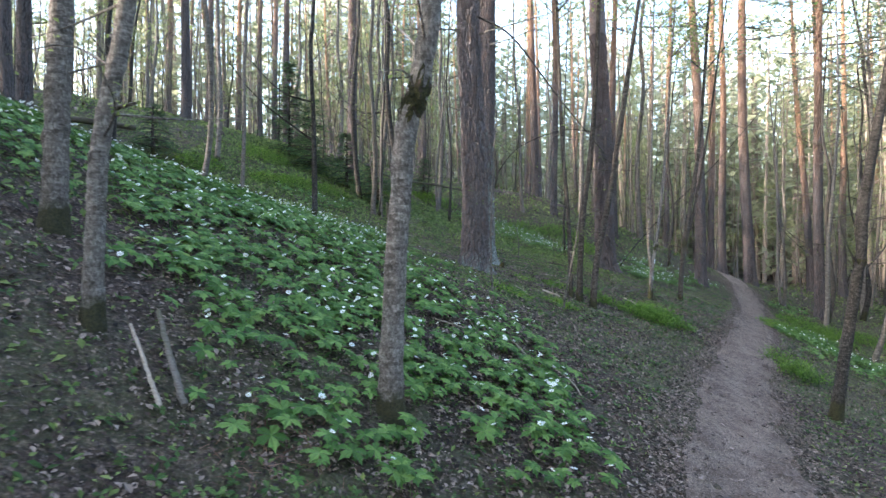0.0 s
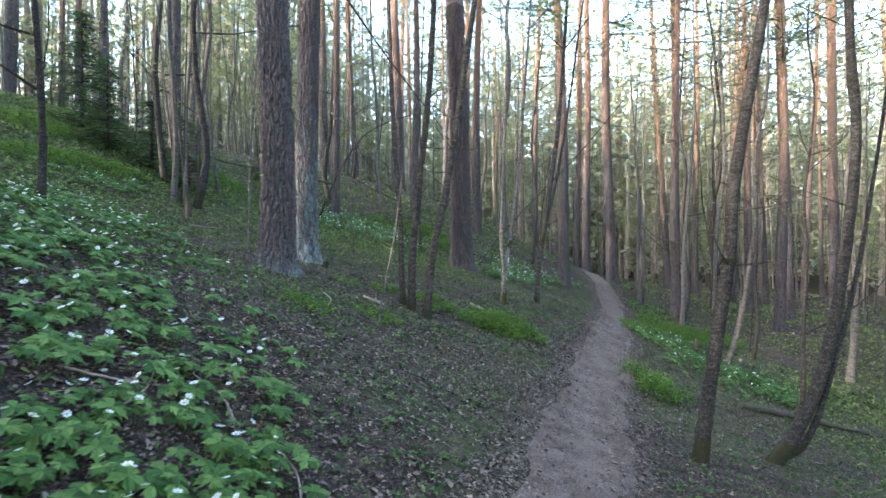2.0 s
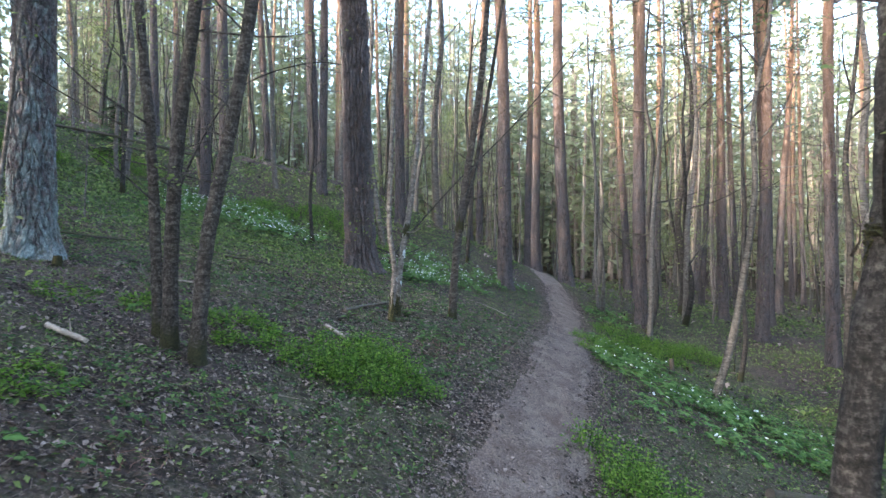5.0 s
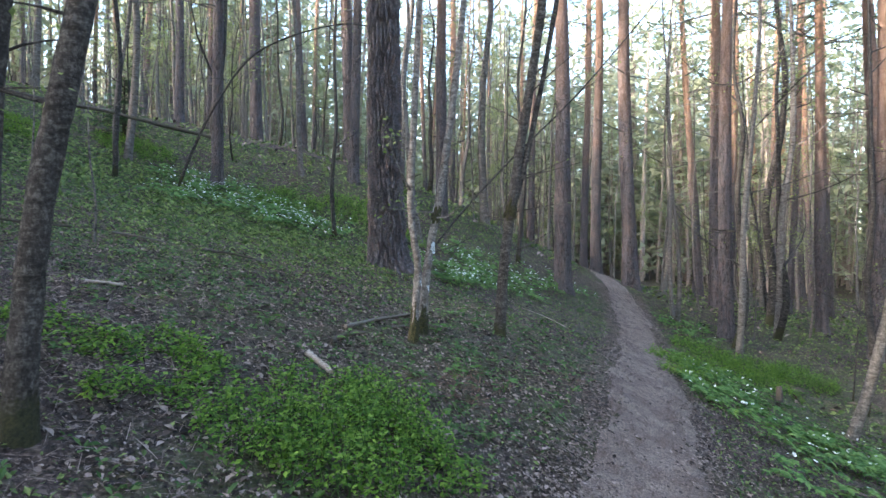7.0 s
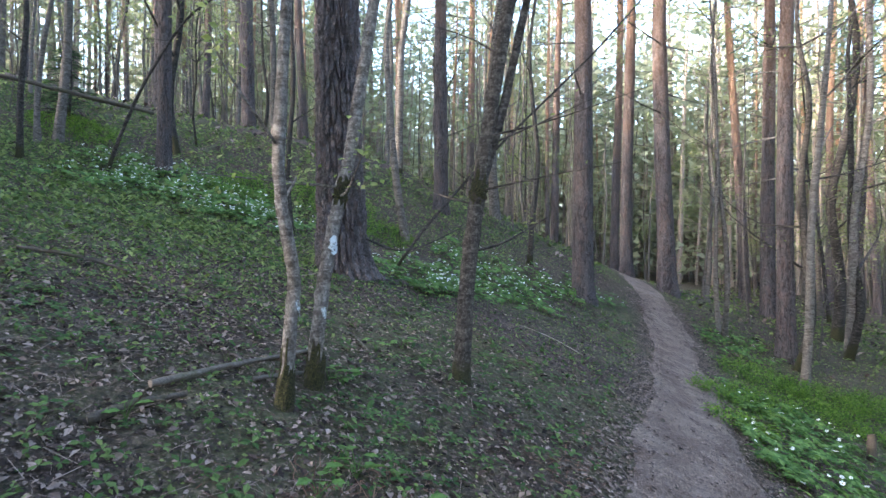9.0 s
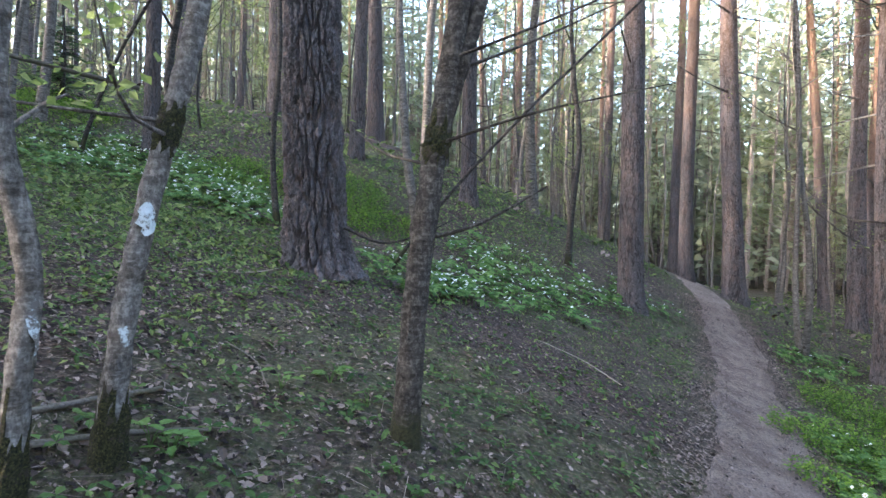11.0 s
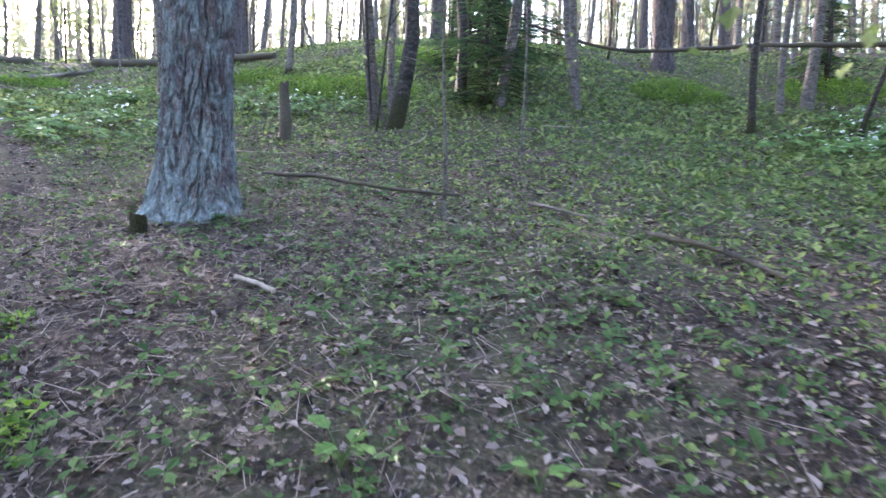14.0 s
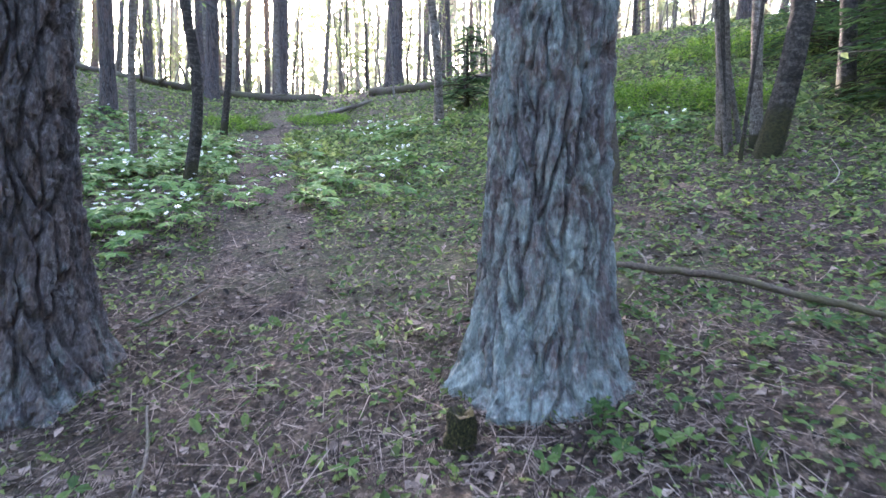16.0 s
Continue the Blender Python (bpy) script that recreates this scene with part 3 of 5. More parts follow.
# x, y, trunk radius, lean to x
NEAR_PINES = [
    (9.4, 19.6, 0.19, -0.03), (13.2, 23.5, 0.23, -0.02), (12.7, 24.6, 0.17, 0.0), (13.6, 19.7, 0.17, 0.0), (17.1, 18.8, 0.19, 0.0),
    (17.1, 16.7, 0.17, -0.01), (15.7, 13.6, 0.18, -0.01), (16.5, 23.8, 0.2, -0.02), (18.0, 21.3, 0.16, -0.03), (19.3, 20.8, 0.21, -0.04),
    (2.0, 19.9, 0.12, 0.0), (4.9, 22.4, 0.14, 0.0), (7.0, 21.8, 0.15, 0.01), (-2.7, 20.7, 0.18, -0.01), (-7.8, 18.6, 0.15, 0.0),
    (-5.6, 7.8, 0.1, 0.0), (-9.5, 8.2, 0.13, 0.0), (-10.5, 14.5, 0.15, 0.0),
]
# x, y, trunk radius, lean to x, lean to y
SLIM_RIGHT = [
    (16.6, 21.7, 0.13, 0.01, 0), (10.9, 13.9, 0.07, 0.09, -0.02), (14.8, 14.1, 0.095, 0, 0), (13.4, 19.2, 0.09, 0.03, 0), (15.6, 20.3, 0.1, 0, 0),
    (13.4, 15.9, 0.065, 0, 0), (12.8, 20.5, 0.06, 0.02, 0), (12.9, 18.4, 0.08, 0.03, 0), (15.5, 20.3, 0.09, 0.01, 0), (12.6, 20.3, 0.05, -0.03, 0),
    (8.6, 20.5, 0.06, 0.02, 0), (6.1, 19.3, 0.067, 0, 0), (8.6, 23.2, 0.12, 0, 0), (9.9, 10.6, 0.05, 0.03, 0.02), (11.2, 9.4, 0.06, -0.02, 0.03),
]
SLIM_LEFT = [
    (4.3, 18.1, 0.04, 0.01, 0), (0.3, 19.4, 0.05, 0.01, 0), (3.6, 22.0, 0.075, -0.03, 0), (1.9, 21.2, 0.08, 0.02, 0), (-5.3, 14.3, 0.065, 0.01, 0),
    (-1.9, 15.7, 0.075, -0.02, 0), (-1.5, 16.0, 0.07, 0, 0), (0.3, 20.0, 0.08, 0.04, 0), (-2.06, 9.87, 0.051, 0, -0.03), (-3.08, 9.12, 0.036, 0, 0.02),
    (-5.3, 9.4, 0.048, 0, 0), (-4.9, 12.32, 0.062, 0, -0.03), (-1.45, 14.24, 0.062, 0, -0.07), (-1.09, 14.28, 0.085, 0, 0.02), (-1.25, 14.4, 0.045, 0, 0.03), (-1.3, 14.15, 0.018, 0.05, -0.1), (-1.2, 14.12, 0.016, -0.06, -0.02), (-1.38, 14.35, 0.02, -0.08, -0.12), (-1.02, 14.1, 0.015, 0.04, 0.1),
    (-10.8, 9.3, 0.07, 0, 0), (0.6, 18.3, 0.045, 0, 0), (-0.95, 17.0, 0.05, 0, -0.02), (-1.6, 17.5, 0.07, 0, 0),
]
for k, (x, y, radius, lean) in enumerate(NEAR_PINES):
    model = PINES[k % 4]
    s = radius / MODEL_RADIUS[model]
    stand(model, x, y, s, max(0.85, min(s, 1.15)), (lean, 0), k * 77)
for k, (x, y, radius, lx, ly) in enumerate(SLIM_RIGHT + SLIM_LEFT):
    model = YOUNG[k % 5]
    s = radius / MODEL_RADIUS[model]
    stand(model, x, y, s, max(0.8, min(s, 1.3)), (lx, ly), k * 131)

# the wood beyond, denser with distance
taken = [(x, y) for x, y, *_ in NEAR_PINES + SLIM_RIGHT + SLIM_LEFT]
tries = 0
while tries < 5000 and len(taken) < 520:
    tries += 1
    x, y = rng.uniform(-34, 46), rng.uniform(-14, 62)
    near = math.hypot(x - np.clip(x, 0.5, 6), y - np.clip(y, 0, 12))
    if near < (11.5 if x > 4 else 12.5) or near > 44 or off_path(x, y) < 1.6:
        continue
    if 12 < x < 34 and 24 < y < 56 and abs((x - 12) * 1.12 - (y - 24)) < 1.5:
        continue
    if min(math.hypot(x - a, y - b) for a, b in taken) < 1.3:
        continue
    taken.append((x, y))
    if rng.random() < 0.34:
        model, s = PINES[int(rng.integers(4))], rng.uniform(0.6, 1.15)
    else:
        model, s = (LEAFY[int(rng.integers(3))] if near > 14 else YOUNG[int(rng.integers(6))]), rng.uniform(0.7, 1.5)
    stand(model, x, y, s, rng.uniform(0.85, 1.2), (rng.normal(0, 0.025), rng.normal(0, 0.025)), rng.uniform(0, 360))


# unseen trees behind the start of the walk, added to shade the near ground
behind = np.random.default_rng(71)
for _ in range(400):
    x, y = behind.uniform(-16, 24), behind.uniform(-16, 4)
    if not (y < -2.5 or (x > 8 and y < 3)) or off_path(x, y) < 1.2 or math.hypot(x, y) < 3.2 or min(math.hypot(x - a, y - b) for a, b in taken) < 1.7:
        continue
    taken.append((x, y))
    model = PINES[int(behind.integers(4))] if behind.random() < 0.45 else YOUNG[int(behind.integers(6))]
    stand(model, x, y, behind.uniform(0.8, 1.2), behind.uniform(0.85, 1.15), (0, 0), behind.uniform(0, 360))


def sapling_model(seed, tall, radius, bark, leaves):
    """A whip of a tree: one thin wavering stem, a few rising twigs and new leaves."""
    r = np.random.default_rng(seed)
    ob = tagged(new("sapling"), "thin whippy sapling with pale new leaves", "tree", "saplings of the wood")
    h = np.linspace(-0.1, tall, 7)
    line = spline(np.stack([np.cumsum(r.normal(0, 0.08, 7)) * (h > 0), np.cumsum(r.normal(0, 0.08, 7)) * (h > 0), h], 1), 14)
    g = Geo()
    g.add(*tube(line, radius * np.linspace(1, 0.15, 14), 5))
    part("trunk", g.mesh("trunk", bark, True), ob)
    twigs, ends = Geo(), []
    for _ in range(16):
        i = int(r.integers(4, 13))
        a, reach = r.uniform(0, 6.28), r.uniform(0.4, 1.3)
        d = np.array([np.cos(a), np.sin(a), r.uniform(0.4, 1.6)]) * reach * 0.7
        arm = [line[i], line[i] + d * 0.5 + r.normal(0, 0.05, 3), line[i] + d]
        twigs.add(*tube(arm, [0.008, 0.005, 0.002], 3))
        ends += arm[1:] + [(arm[1] + arm[2]) / 2]
    tagged(part("branchwork", twigs.mesh("branchwork", bark), ob), kind="stuff")
    ends = np.array(ends)
    at = ends[r.integers(0, len(ends), leaves)] + r.normal(0, 0.12, (leaves, 3))
    v, f = scatter([(0, 0, 0), (0.5, -0.35, 0.06), (1, 0, -0.08), (0.5, 0.35, 0.06)], [(0, 1, 2, 3)], at, r.uniform(0, 6.28, leaves), r.uniform(0.03, 0.075, leaves), tilt=r.uniform(0, 1.1, leaves))
    part("crown", mesh_of("crown", v, f, SPRING), ob)
    return ob


WHIPS = [sapling_model(51, 6.5, 0.03, BARE_BARK, 150), sapling_model(52, 5.0, 0.022, DARK_BARK, 170), sapling_model(53, 8.0, 0.038, BARE_BARK, 150), sapling_model(54, 3.6, 0.016, BARE_BARK, 150)]
count = 0
while count < 290:
    x, y = rng.uniform(-24, 36), rng.uniform(4, 46)
    near = math.hypot(x - np.clip(x, 0.5, 6), y - np.clip(y, 0, 12))
    if near < 9.0 or near > 32 or off_path(x, y) < 1.5 or math.sin(x * 0.5 + 2) + math.sin(y * 0.6) + rng.normal(0, 0.7) < 0:
        continue
    count += 1
    stand(WHIPS[int(rng.integers(4))], x, y, rng.uniform(0.7, 1.4), rng.uniform(0.8, 1.3), (rng.normal(0, 0.06), rng.normal(0, 0.06)), rng.uniform(0, 360))


def far_wood():
    """Trunks and foliage of the wood past the trees that one could count."""
    wood, green = Geo(), []
    for k in range(2900):
        a = rng.uniform(-0.25, 3.75) if k % 8 else rng.uniform(3.75, 6.03)
        if a > 1.9 and k % 5 < 2:
            continue
        d = rng.uniform(40, 120)
        x, y = 5 + d * math.cos(a), 10 + d * math.sin(a)
        z, tall = height(x, y) - 0.4, rng.uniform(13, 27)
        lean = rng.normal(0, 0.03, 2) * tall
        v, f = tube([(x, y, z), (x + lean[0] * 0.4, y + lean[1] * 0.5, z + tall * 0.5), (x + lean[0], y + lean[1], z + tall)], np.array([1, 0.75, 0.3]) * rng.uniform(0.06, 0.24), 5)
        wood.add(v, f)
        k = int(rng.integers(75, 105) if a < 1.9 else rng.integers(55, 85))
        h = rng.uniform(0.02, 1.0, k) ** (0.75 if a < 1.9 else 1.3)
        green.append(np.stack([x + rng.normal(0, 1.6, k), y + rng.normal(0, 1.6, k), z + h * tall], 1))
    ob = tagged(new("far_wood"), "distant wood of thin trunks and spring foliage, coloured paler for haze", "trees", kind="stuff")
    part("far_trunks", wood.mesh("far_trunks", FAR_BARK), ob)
    at = np.concatenate(green)
    n = len(at)
    clump = [(0, 0, 0), (0.6, -0.3, 0.2), (1, 0.1, 0), (0.4, 0.35, -0.2), (-0.5, 0.3, 0.1), (-0.8, -0.2, -0.2), (-0.1, -0.5, 0.3)]
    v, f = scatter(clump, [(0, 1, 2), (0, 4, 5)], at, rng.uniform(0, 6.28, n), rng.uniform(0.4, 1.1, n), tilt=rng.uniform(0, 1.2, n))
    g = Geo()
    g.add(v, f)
    part("far_foliage", g.mesh("far_foliage", HAZED_FAR_GREEN), ob)


far_wood()


def paint_mark(tree, at, size, label):
    """A brushed patch of trail paint wrapped round the front of a stem."""
    r = np.random.default_rng(int(at[2] * 100))
    rows, cols = 9, 9
    facing, radius = at[3], at[4]
    v = []
    for i in range(rows):
        h = (i / (rows - 1) - 0.5) * size[1]
        wide = size[0] * math.sqrt(max(0.05, 1 - (2 * i / (rows - 1) - 1) ** 2)) * r.uniform(0.45, 1.15)
        slip = r.normal(0, 0.12)
        for j in range(cols):
            a = facing + slip + wide * (j / (cols - 1) - 0.5) * 2
            v.append((at[0] + radius * math.cos(a), at[1] + radius * math.sin(a), at[2] + h))
    f = [(i * cols + j, i * cols + j + 1, (i + 1) * cols + j + 1, (i + 1) * cols + j) for i in range(rows - 1) for j in range(cols - 1)]
    part("paint_mark", mesh_of("paint_mark", v, np.array(f), PAINT if size[0] > 0.6 else FADED_PAINT, True), tree, label)


def single_tree(name, x, y, radius, profile, bark, label, forks=(), twigs=8, seed=1, leaves=60, right=(0.98, -0.18), start=26, marks=(), cuffs=(), facing=-0.95):
    """A trunk drawn through (sideways, height) marks, with forks of the same kind, twigs and a few leaves."""
    r = np.random.default_rng(seed)
    ob = thing(name, x, y, label, "tree", "", -0.04)

    def line_of(marks, n):
        return spline([(right[0] * s, right[1] * s, h) for s, h in marks], n)

    line = line_of(profile, 60)
    top = profile[-1][1]
    h = np.maximum(line[:, 2], 0)
    rad = radius * (1 - 0.6 * h / top) * (1 + 0.45 * np.exp(-h / 0.12))
    v, f = tube(line, rad, 18, r.normal(0, radius * 0.05, (60, 18)) + radius * 0.1 * np.clip(r.normal(0, 1, 60), 0, 2)[:, None] * (np.arange(18) % 18 < 7)[None])
    g = Geo()
    g.add(v, f)
    part("trunk", g.mesh("trunk", bark, True), ob)
    for at, size in marks:
        k = int(np.argmin(abs(line[:, 2] - at)))
        paint_mark(ob, (*line[k], facing, rad[k] * 1.16), size, "brushed white trail paint")
    for low, high in cuffs:
        ks = [k for k in range(60) if low <= line[k][2] <= high]
        sleeve = spline(line[ks[0]:ks[-1] + 1], 16)
        wide = np.interp(sleeve[:, 2], line[:, 2], rad) * (1.0 + 0.16 * np.sin(np.linspace(0, np.pi, 16)))
        ragged = np.clip(np.abs(np.linspace(-1, 1, 16))[:, None] - r.uniform(0.3, 0.98, 22)[None], 0, 1)
        v, f = tube(sleeve, wide, 22, r.normal(0, radius * 0.08, (16, 22)) - radius * 1.6 * ragged)
        g = Geo()
        g.add(v, f)
        part("moss_cuff", g.mesh("moss_cuff", MOSS), ob, "dark green moss round the bark")
    tips, full = [], []
    for arm_marks, size in forks:
        arm = line_of(arm_marks, 30)
        v, f = tube(arm, np.linspace(size, size * 0.35, 30), 10, r.normal(0, size * 0.05, (30, 10)))
        limb = Geo()
        limb.add(v, f)
        part("fork", limb.mesh("fork", bark, True), ob)
        tips += list(arm[18:])
    for _ in range(twigs):
        i = int(r.integers(start, 58))
        a, reach = r.uniform(0, 6.28), r.uniform(0.3, 1.2)
        d = np.array([np.cos(a), np.sin(a), r.uniform(0.0, 0.8)])
        arm = spline([line[i], line[i] + d * reach * 0.5 + r.normal(0, 0.05, 3), line[i] + d * reach], 6)
        v, f = tube(arm, np.linspace(min(0.009, rad[i] * 0.4), 0.002, 6), 5)
        limb = Geo()
        limb.add(v, f)
        part("twig", limb.mesh("twig", bark, True), ob)
        tips += list(arm[3:])
    # leafy crown added high above the view to darken the ground below
    if top > 6:
        for _ in range(12):
            i = int(r.choice(np.flatnonzero(line[:, 2] > 5.2)))
            a, reach = r.uniform(0, 6.28), r.uniform(0.7, 1.9)
            d = np.array([np.cos(a), np.sin(a), r.uniform(0.4, 1.1)])
            arm = spline([line[i], line[i] + d * reach * 0.5 + r.normal(0, 0.08, 3), line[i] + d * reach], 6)
            limb = Geo()
            limb.add(*tube(arm, np.linspace(min(0.016, rad[i] * 0.6), 0.003, 6), 4))
            part("limb", limb.mesh("limb", bark, True), ob)
            full += list(arm[1:])
        full = np.array(full)
        at = full[r.integers(0, len(full), 1300)] + r.normal(0, 0.22, (1300, 3))
        v, f = scatter([(0, 0, 0), (0.45, -0.34, 0.06), (1, 0, -0.08), (0.45, 0.34, 0.06)], [(0, 1, 2, 3)], at, r.uniform(0, 6.28, 1300), r.uniform(0.04, 0.085, 1300), tilt=r.uniform(0, 1, 1300))
        part("leaf_canopy", mesh_of("leaf_canopy", v, f, SPRING), ob)
    if leaves and tips:
        tips = np.array(tips)
        at = tips[r.integers(0, len(tips), leaves)] + r.normal(0, 0.06, (leaves, 3))
        v, f = scatter([(0, 0, 0), (0.45, -0.32, 0.06), (1, 0, -0.08), (0.45, 0.32, 0.06)], [(0, 1, 2, 3)], at, r.uniform(0, 6.28, leaves), r.uniform(0.025, 0.055, leaves), tilt=r.uniform(0, 1, leaves))
        g = Geo()
        g.add(v, f)
        part("crown", g.mesh("crown", SPRING), ob)
    return ob


single_tree("young_tree", -2.58, 3.62, 0.075, [(0, -0.2), (0, 0), (0.03, 0.8), (0.08, 1.6), (0.2, 4), (0.3, 8)], GREY_BARK, "grey-barked young tree on the flowering slope", seed=31)
single_tree("young_tree", -1.89, 2.83, 0.05, [(0, -0.2), (0, 0), (0.02, 0.6), (0.05, 0.97), (0.12, 1.3), (0.22, 1.75), (0.5, 3.5), (0.9, 7)], GREY_BARK, "crooked grey young tree with a stub and mossy foot",
            [([(0.04, 1.02), (0.12, 1.16), (0.28, 1.2)], 0.022)], seed=32)
single_tree("young_tree", -0.35, 3.16, 0.07, [(0, -0.2), (0, 0), (0.03, 0.8), (0.1, 1.68), (0.19, 2.0), (0.28, 2.6), (0.5, 4.5), (0.8, 8)], GREY_BARK, "leaning pale-barked young tree with a mossy collar", seed=33, cuffs=[(1.7, 2.15)])
single_tree("young_tree", 2.52, 10.3, 0.042, [(0, -0.2), (0, 0), (-0.05, 1.5), (-0.17, 3.3), (-0.3, 8)], BROWN_BARK, "slim young tree in a clump of three", seed=35)
single_tree("young_tree", 2.82, 9.98, 0.055, [(0, -0.2), (0, 0), (0.08, 0.9), (0.28, 1.9), (0.5, 3.3), (1.2, 8)], BROWN_BARK, "slim leaning young tree in a clump of three", seed=36)
single_tree("young_tree", 2.62, 10.12, 0.055, [(0, -0.2), (0, 0), (0.05, 1.4), (0.28, 3.6), (0.5, 9)], BROWN_BARK, "slim young tree in a clump of three", seed=37)
single_tree("young_tree", 5.88, 13.38, 0.058, [(0, -0.15), (0, 0), (0.04, 0.7), (0.1, 1.25), (0.14, 1.5), (0.24, 2.2), (0.5, 4), (0.8, 8)], BROWN_BARK, "forked young tree with a mossy crotch beside the path",
            [([(0.1, 1.3), (0.17, 1.55), (0.32, 2.1), (0.65, 3.8), (1.2, 7.5)], 0.045), ([(0.05, 0.95), (0.3, 1.02), (0.62, 1.2)], 0.012)], seed=38, cuffs=[(1.2, 1.6)], right=(1.0, 0.0))
first_stem = single_tree("young_tree", 4.79, 12.44, 0.034, [(0, -0.15), (0, 0), (0.03, 0.4), (0.05, 0.7), (-0.02, 1.1), (-0.02, 1.6), (0.1, 4), (0.2, 7)], GREY_BARK, "slim grey stem with white trail paint and mossy foot", seed=39, twigs=2, facing=-0.5, marks=[(0.56, (0.42, 0.17))], cuffs=[(-0.1, 0.44)], right=(0.88, 0.47))
second_stem = single_tree("young_tree", 4.92, 12.73, 0.04, [(0, -0.15), (0, 0), (0.03, 0.4), (0.09, 0.8), (0.18, 1.2), (0.26, 1.6), (0.5, 3.2), (0.9, 7)], GREY_BARK, "slim leaning stem with white trail paint and mossy foot", seed=40, twigs=2, marks=[(0.84, (0.8, 0.11)), (0.47, (0.4, 0.07))], cuffs=[(-0.1, 0.4), (1.0, 1.25)], right=(0.88, 0.47))
single_tree("young_tree", 4.9, 6.76, 0.07, [(0, -0.2), (0, 0), (0.12, 0.9), (0.27, 1.9), (0.3, 2.1), (0.36, 2.9), (0.68, 4.8), (1.1, 8)], DARK_BARK, "crooked dark young tree with a knobbly bole", seed=41, cuffs=[(1.85, 2.1)], twigs=6)
single_tree("young_tree", 6.28, 7.33, 0.07, [(0, -0.2), (0, 0), (0.25, 0.35), (0.55, 1.0), (0.75, 1.9), (0.95, 3.6), (0.86, 5.4), (1.0, 9)], DARK_BARK, "dark young tree with a trunk curved at the foot",
            [([(0.05, 0.05), (0.4, 0.3), (0.72, 1.2), (1.05, 2.6), (1.5, 5.5)], 0.045)], seed=42, twigs=6)
single_tree("leaning_tree", 5.7, 17.4, 0.02, [(0, -0.15), (0, 0), (0.55, 0.75), (1.5, 1.8), (2.9, 3.2), (4.6, 5.2)], DARK_BARK, "thin dark stem leaning over behind the stout pine", seed=43, twigs=6, right=(0.98, -0.15))
single_tree("leaning_tree", 1.46, 18.96, 0.03, [(0, -0.15), (0, 0), (0.25, 0.7), (0.75, 1.7), (1.5, 2.6), (2.9, 3.1), (4.0, 3.0)], DARK_BARK, "thin sapling arching over the anemones", seed=44, twigs=6)
single_tree("sapling", 1.95, 8.55, 0.014, [(0, -0.1), (0, 0), (0.08, 0.5), (0.2, 1.1), (0.3, 1.9)], BARE_BARK, "thin sapling beside the first pine", seed=45, twigs=6, leaves=40)
single_tree("sapling", 0.7, 6.9, 0.013, [(0, -0.1), (0, 0), (-0.03, 0.5), (-0.02, 1.3), (0.05, 2.4)], BARE_BARK, "thin sapling on the flowering slope", seed=46, twigs=6, leaves=40)
single_tree("sapling", 2.0, 13.2, 0.012, [(0, -0.1), (0, 0), (0.02, 0.4), (-0.04, 0.9), (-0.05, 1.5)], BARE_BARK, "thin grey sapling on the slope", seed=47, twigs=5, leaves=20)
single_tree("sapling", 0.9, 14.6, 0.012, [(0, -0.1), (0, 0), (0.02, 0.5), (0.04, 1.1), (0.0, 1.9)], BARE_BARK, "thin grey sapling on the slope", seed=48, twigs=6, leaves=30)


def spruce(x, y, tall, seed):
    """A young spruce: trunk and drooping boughs set with short needles."""
    r = np.random.default_rng(seed)
    ob = thing("young_spruce", x, y, "dense dark green young spruce on the slope", "tree", "spruces on the slope")
    g = Geo()
    v, f = tube([(0, 0, -0.1), (0, 0, tall * 0.5), (0.02, 0, tall)], [0.05, 0.03, 0.006], 8)
    g.add(v, f)
    part("trunk", g.mesh("trunk", DARK_BARK), ob)
    boughs, at, yaw = Geo(), [], []
    for k in range(int(tall * 60)):
        h = tall * r.uniform(0.04, 0.98)
        a, reach = r.uniform(0, 6.28), (1 - h / tall) * tall * 0.42 * r.uniform(0.7, 1.1) + 0.1
        d = np.array([np.cos(a), np.sin(a), 0])
        arm = spline([(0, 0, h), d * reach * 0.5 + [0, 0, h + 0.02], d * reach + [0, 0, h - 0.14 * reach]], 7)
        v, f = tube(arm, np.linspace(0.012, 0.003, 7), 3)
        boughs.add(v, f)
        for s in np.linspace(0.15, 1, max(3, int(reach * 11))):
            q = arm[0] + (arm[-1] - arm[0]) * s
            for side in (-0.8, 0.8, 0.1):
                at.append(q + r.normal(0, 0.02, 3))
                yaw.append(a + side + r.normal(0, 0.2))
    tagged(part("branchwork", boughs.mesh("branchwork", DARK_BARK), ob), kind="stuff")
    spray = [(0, 0, 0), (0.5, -0.1, -0.02), (1, 0, -0.12), (0.5, 0.1, -0.02)]
    n = len(at)
    v, f = scatter(spray, [(0, 1, 2), (0, 2, 3)], at, np.array(yaw), r.uniform(0.1, 0.2, n), tilt=r.uniform(0, 0.35, n))
    g = Geo()
    g.add(v, f)
    part("crown", g.mesh("crown", SPRUCE_GREEN), ob)


for k, (x, y, tall) in enumerate([(-1.5, 15.85, 1.7), (-2.4, 16.6, 1.6), (-4.4, 18.2, 3.0), (-3.4, 16.8, 2.2), (-0.2, 21.5, 1.4), (-6.2, 12.9, 1.3)]):
    spruce(x, y, tall, 60 + k)


